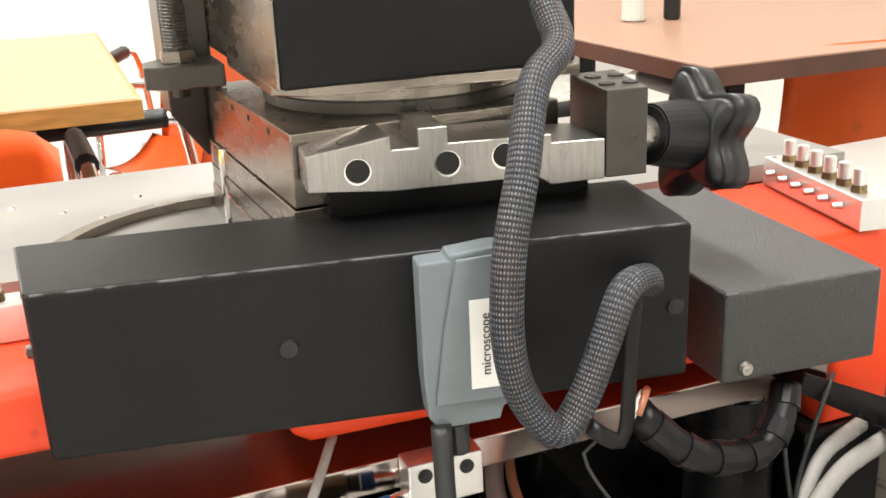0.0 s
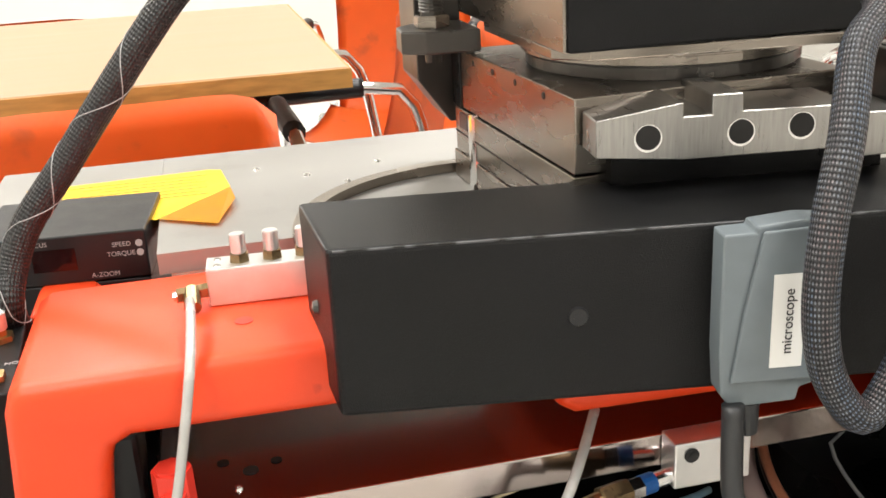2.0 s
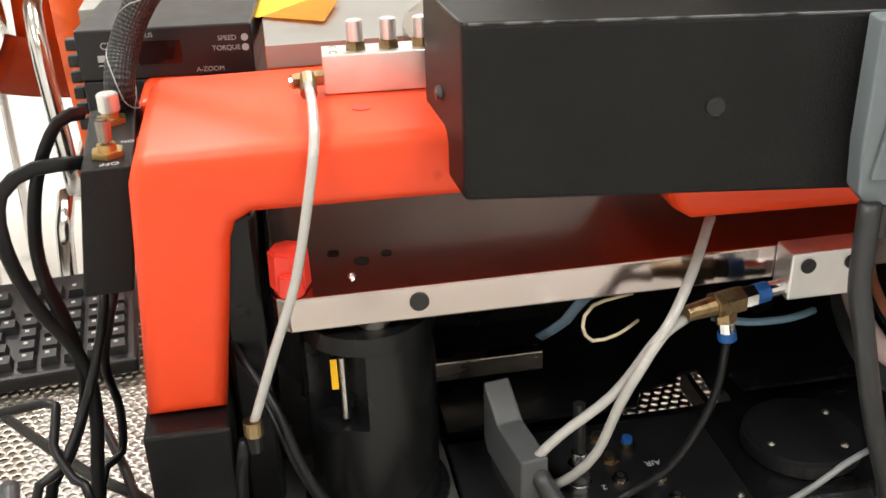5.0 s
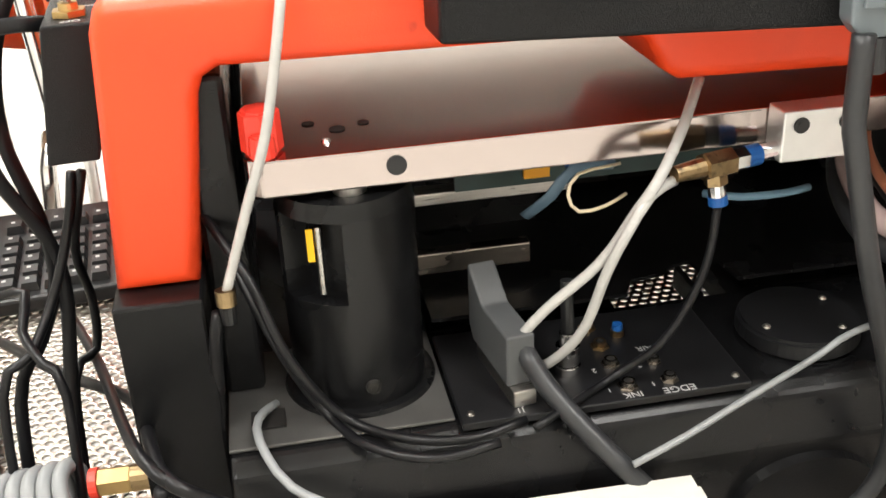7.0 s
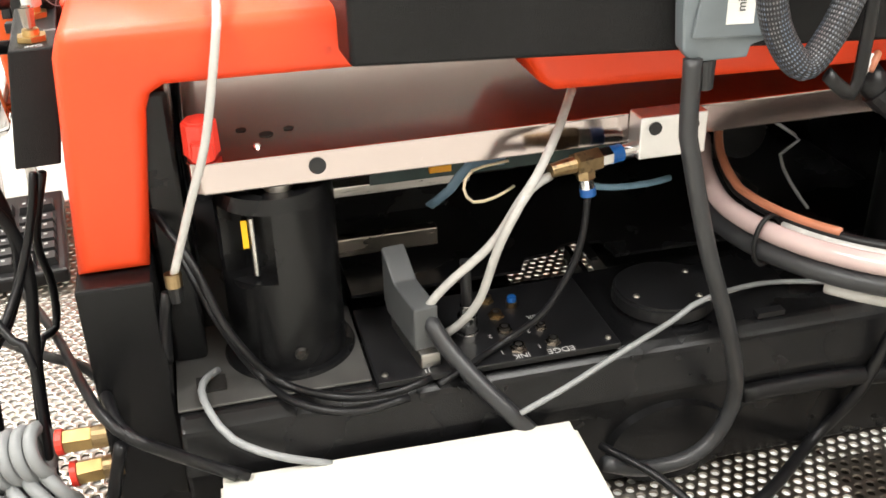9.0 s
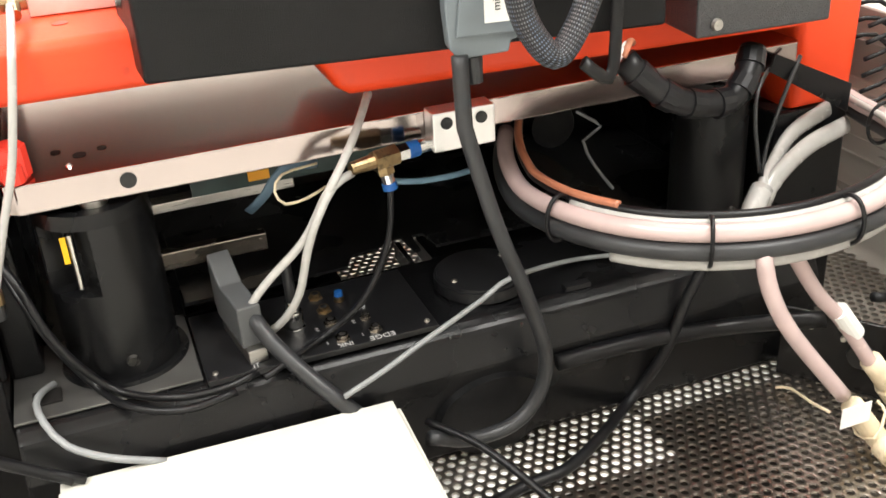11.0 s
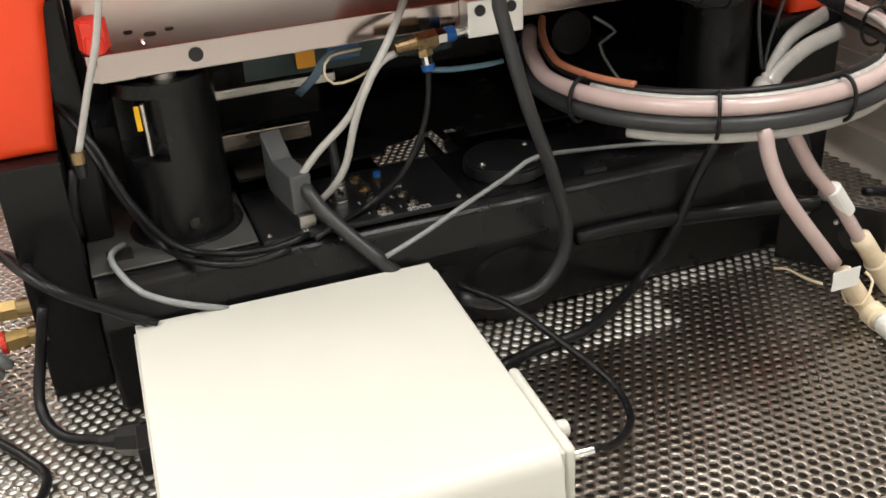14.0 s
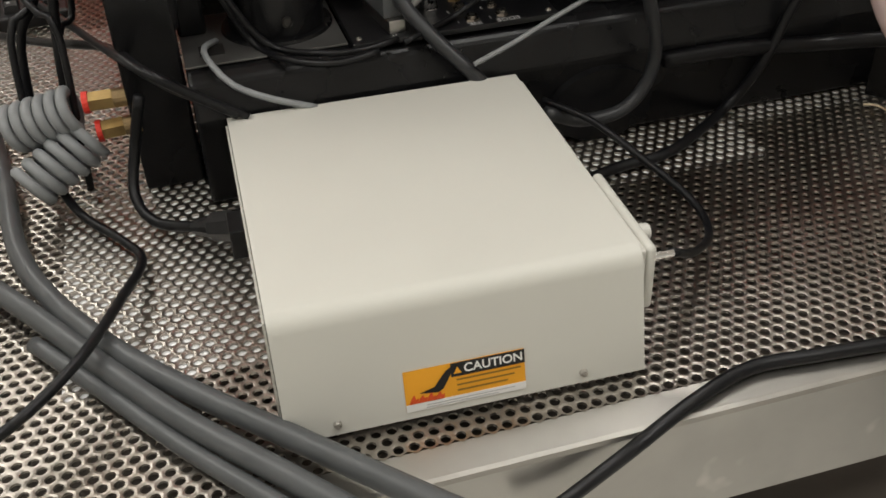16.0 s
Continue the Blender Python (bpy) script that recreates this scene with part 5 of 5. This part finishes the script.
hose("black_cable", [(-0.299, 0.246, 0.06), (-0.223, 0.133, 0.085), (-0.173, 0.068, 0.1), (-0.148, -0.03, 0.122), (-0.122, -0.036, 0.104), (-0.091, -0.037, 0.082)], 0.0036, BLACK_CABLE, "black cable running behind the light source")
hose("black_cable", [(-0.233, 0.217, 0.09), (-0.197, 0.116, 0.1), (-0.158, -0.02, 0.126), (-0.129, -0.034, 0.106), (-0.084, -0.037, 0.08)], 0.0032, BLACK_CABLE, "black cable running behind the light source")
hose("black_cable", [(-0.286, 0.106, 0.035), (-0.251, 0.078, 0.035), (-0.235, 0.045, 0.02), (-0.215, -0.008, 0.01), (-0.187, -0.049, 0.006), (-0.174, -0.079, 0.006), (-0.187, -0.138, 0.02), (-0.21, -0.201, 0.03), (-0.238, -0.235, 0.028), (-0.265, -0.248, 0.02)], 0.0034, BLACK_CABLE, "black cable lying across the perforated deck")
for i, line in enumerate(([(-0.302, 0.226, 0.012), (-0.272, 0.072, 0.012), (-0.256, -0.045, 0.012), (-0.232, -0.112, 0.012), (-0.198, -0.172, 0.013), (-0.155, -0.226, 0.012), (-0.102, -0.285, 0.013), (-0.044, -0.349, 0.014), (-0.003, -0.39, 0.014)],
                          [(-0.288, -0.061, 0.012), (-0.242, -0.127, 0.012), (-0.205, -0.184, 0.012), (-0.16, -0.249, 0.012), (-0.107, -0.313, 0.012), (-0.077, -0.35, 0.012)],
                          [(-0.243, -0.148, 0.006), (-0.197, -0.213, 0.006), (-0.162, -0.264, 0.006), (-0.123, -0.314, 0.006), (-0.101, -0.341, 0.006)])):
    hose("grey_cable", line, 0.0072 if i < 2 else 0.0055, MID_GREY, "thick grey cable lying on the perforated deck", sides=14, group="grey cables on the deck")
hose("front_cable", [(0.012, -0.345, -0.033), (0.037, -0.34, -0.024), (0.075, -0.335, -0.004), (0.122, -0.318, 0.004), (0.163, -0.306, 0.005), (0.205, -0.309, 0.005), (0.259, -0.314, 0.005)], 0.0044, BLACK_CABLE, "black cable hanging over the front lip of the bench")
# coiled hoses with brass ends at the left
for top, a, b in (((-0.161, 0.030, 0.077), (-0.196, 0.032, 0.076), (-0.250, 0.044, 0.058)), ((-0.159, 0.027, 0.056), (-0.191, 0.027, 0.054), (-0.245, 0.010, 0.026))):
    top, a = Vector(top), Vector(a)
    hose("coiled_hose", helix(a + Vector((-0.006, 0, -0.004)), b, 0.0150, 5.5), 0.0044, GREY_LIGHT, "light grey coiled air hose beside the base", "hose", sides=8, step=0.004, group="coiled air hoses")
    bf = tagged(empty("brass_coupling", pose(0, 0, 0)), "brass hose coupling with a red ring", "coupling", "brass couplings")
    part("body", cyl(a.lerp(top, 0.12), a.lerp(top, 0.62), 0.0078, 0.0078, 6, 0.0006), BRASS, bf)
    part("tail", cyl(a.lerp(top, 0.62), top, 0.0072, 0.0072, 16), BRASS_DULL, bf, "dull brass tail")
    part("collar", cyl(a, a.lerp(top, 0.12), 0.0082, 0.0082, 16), RED_KNOB, bf, "red ring")
# cables hanging at the left of the frame
dark_line = [(-0.046, 0.16, 0.494), (-0.061, 0.16, 0.478), (-0.092, 0.165, 0.44), (-0.124, 0.17, 0.399), (-0.15, 0.17, 0.367), (-0.162, 0.165, 0.343), (-0.166, 0.155, 0.323), (-0.166, 0.175, 0.297)]
dark_braid = hose("braided_cable", dark_line, 0.0086, BRAID_DARK, "black braided cable rising from behind the switch box", sides=16, step=0.004)


def wound(pts, r, pitch, phase, hand):
    """A thread wound round a line of points at a distance r."""
    run, out = 0.0, []
    pts = spline(pts, 0.002)
    for k in range(len(pts) - 1):
        d = (pts[k + 1] - pts[k])
        run += d.length
        d = d.normalized()
        u = (Vector((0, 1, 0)) - d * d.y).normalized()
        w = hand * 2 * math.pi * run / pitch + phase
        out.append(pts[k] + (u * math.cos(w) + d.cross(u) * math.sin(w)) * r)
    return out


for hand in (-1, 1):
    part("tracer_thread", tube(wound(dark_line, 0.0086, 0.075, 2.2, hand), 0.00032, 5, smooth_line=False), PRINT_GREY, dark_braid, "thin pale tracer thread")
for i, line in enumerate((
        [(-0.177, 0.1, 0.33), (-0.189, 0.09, 0.329), (-0.204, 0.085, 0.299), (-0.212, 0.09, 0.253), (-0.206, 0.1, 0.201), (-0.206, 0.1, 0.164), (-0.218, 0.09, 0.133), (-0.234, 0.08, 0.103)],
        [(-0.179, 0.085, 0.309), (-0.202, 0.08, 0.31), (-0.219, 0.075, 0.3), (-0.223, 0.075, 0.274), (-0.219, 0.09, 0.23), (-0.205, 0.1, 0.19), (-0.202, 0.1, 0.155), (-0.21, 0.09, 0.09)],
        [(-0.185, 0.1, 0.227), (-0.192, 0.1, 0.199), (-0.205, 0.09, 0.163), (-0.22, 0.07, 0.137), (-0.236, 0.06, 0.12)],
        [(-0.18, 0.1, 0.227), (-0.194, 0.11, 0.178), (-0.193, 0.12, 0.14), (-0.197, 0.12, 0.107), (-0.208, 0.1, 0.099)],
        [(-0.27, 0.12, 0.144), (-0.241, 0.11, 0.154), (-0.223, 0.1, 0.159), (-0.224, 0.08, 0.146), (-0.212, 0.06, 0.136), (-0.202, 0.05, 0.122)])):
    line = [*line, (line[-1][0] - 0.005, line[-1][1] - 0.02, 0.005)]
    hose("black_cable", line, 0.0040 if i in (0, 1) else 0.0028, BLACK_CABLE, "black cable hanging beside the switch box", sides=8, flat=0.35 if i < 2 else 1.0, group="cords beside the switch box")
hose("thin_grey_wire", [(0.445, 0.03, 0.231), (0.429, 0.02, 0.221), (0.421, 0.01, 0.199), (0.421, 0, 0.163)], 0.0016, GREY_CABLE, "thin grey wire hanging beside the round post", sides=6)
hose("thin_grey_wire", [(0.464, 0.02, 0.241), (0.443, 0.01, 0.212), (0.429, 0.005, 0.18), (0.423, 0, 0.16)], 0.0016, GREY_CABLE, "thin grey wire hanging beside the round post", sides=6)
hose("sensor_wire", [(0.331, 0.12, 0.19), (0.353, 0.12, 0.173), (0.332, 0.11, 0.168), (0.338, 0.1, 0.148), (0.349, 0.09, 0.13)], 0.0014, GREY_LIGHT, "thin pale wire inside the base", sides=6)
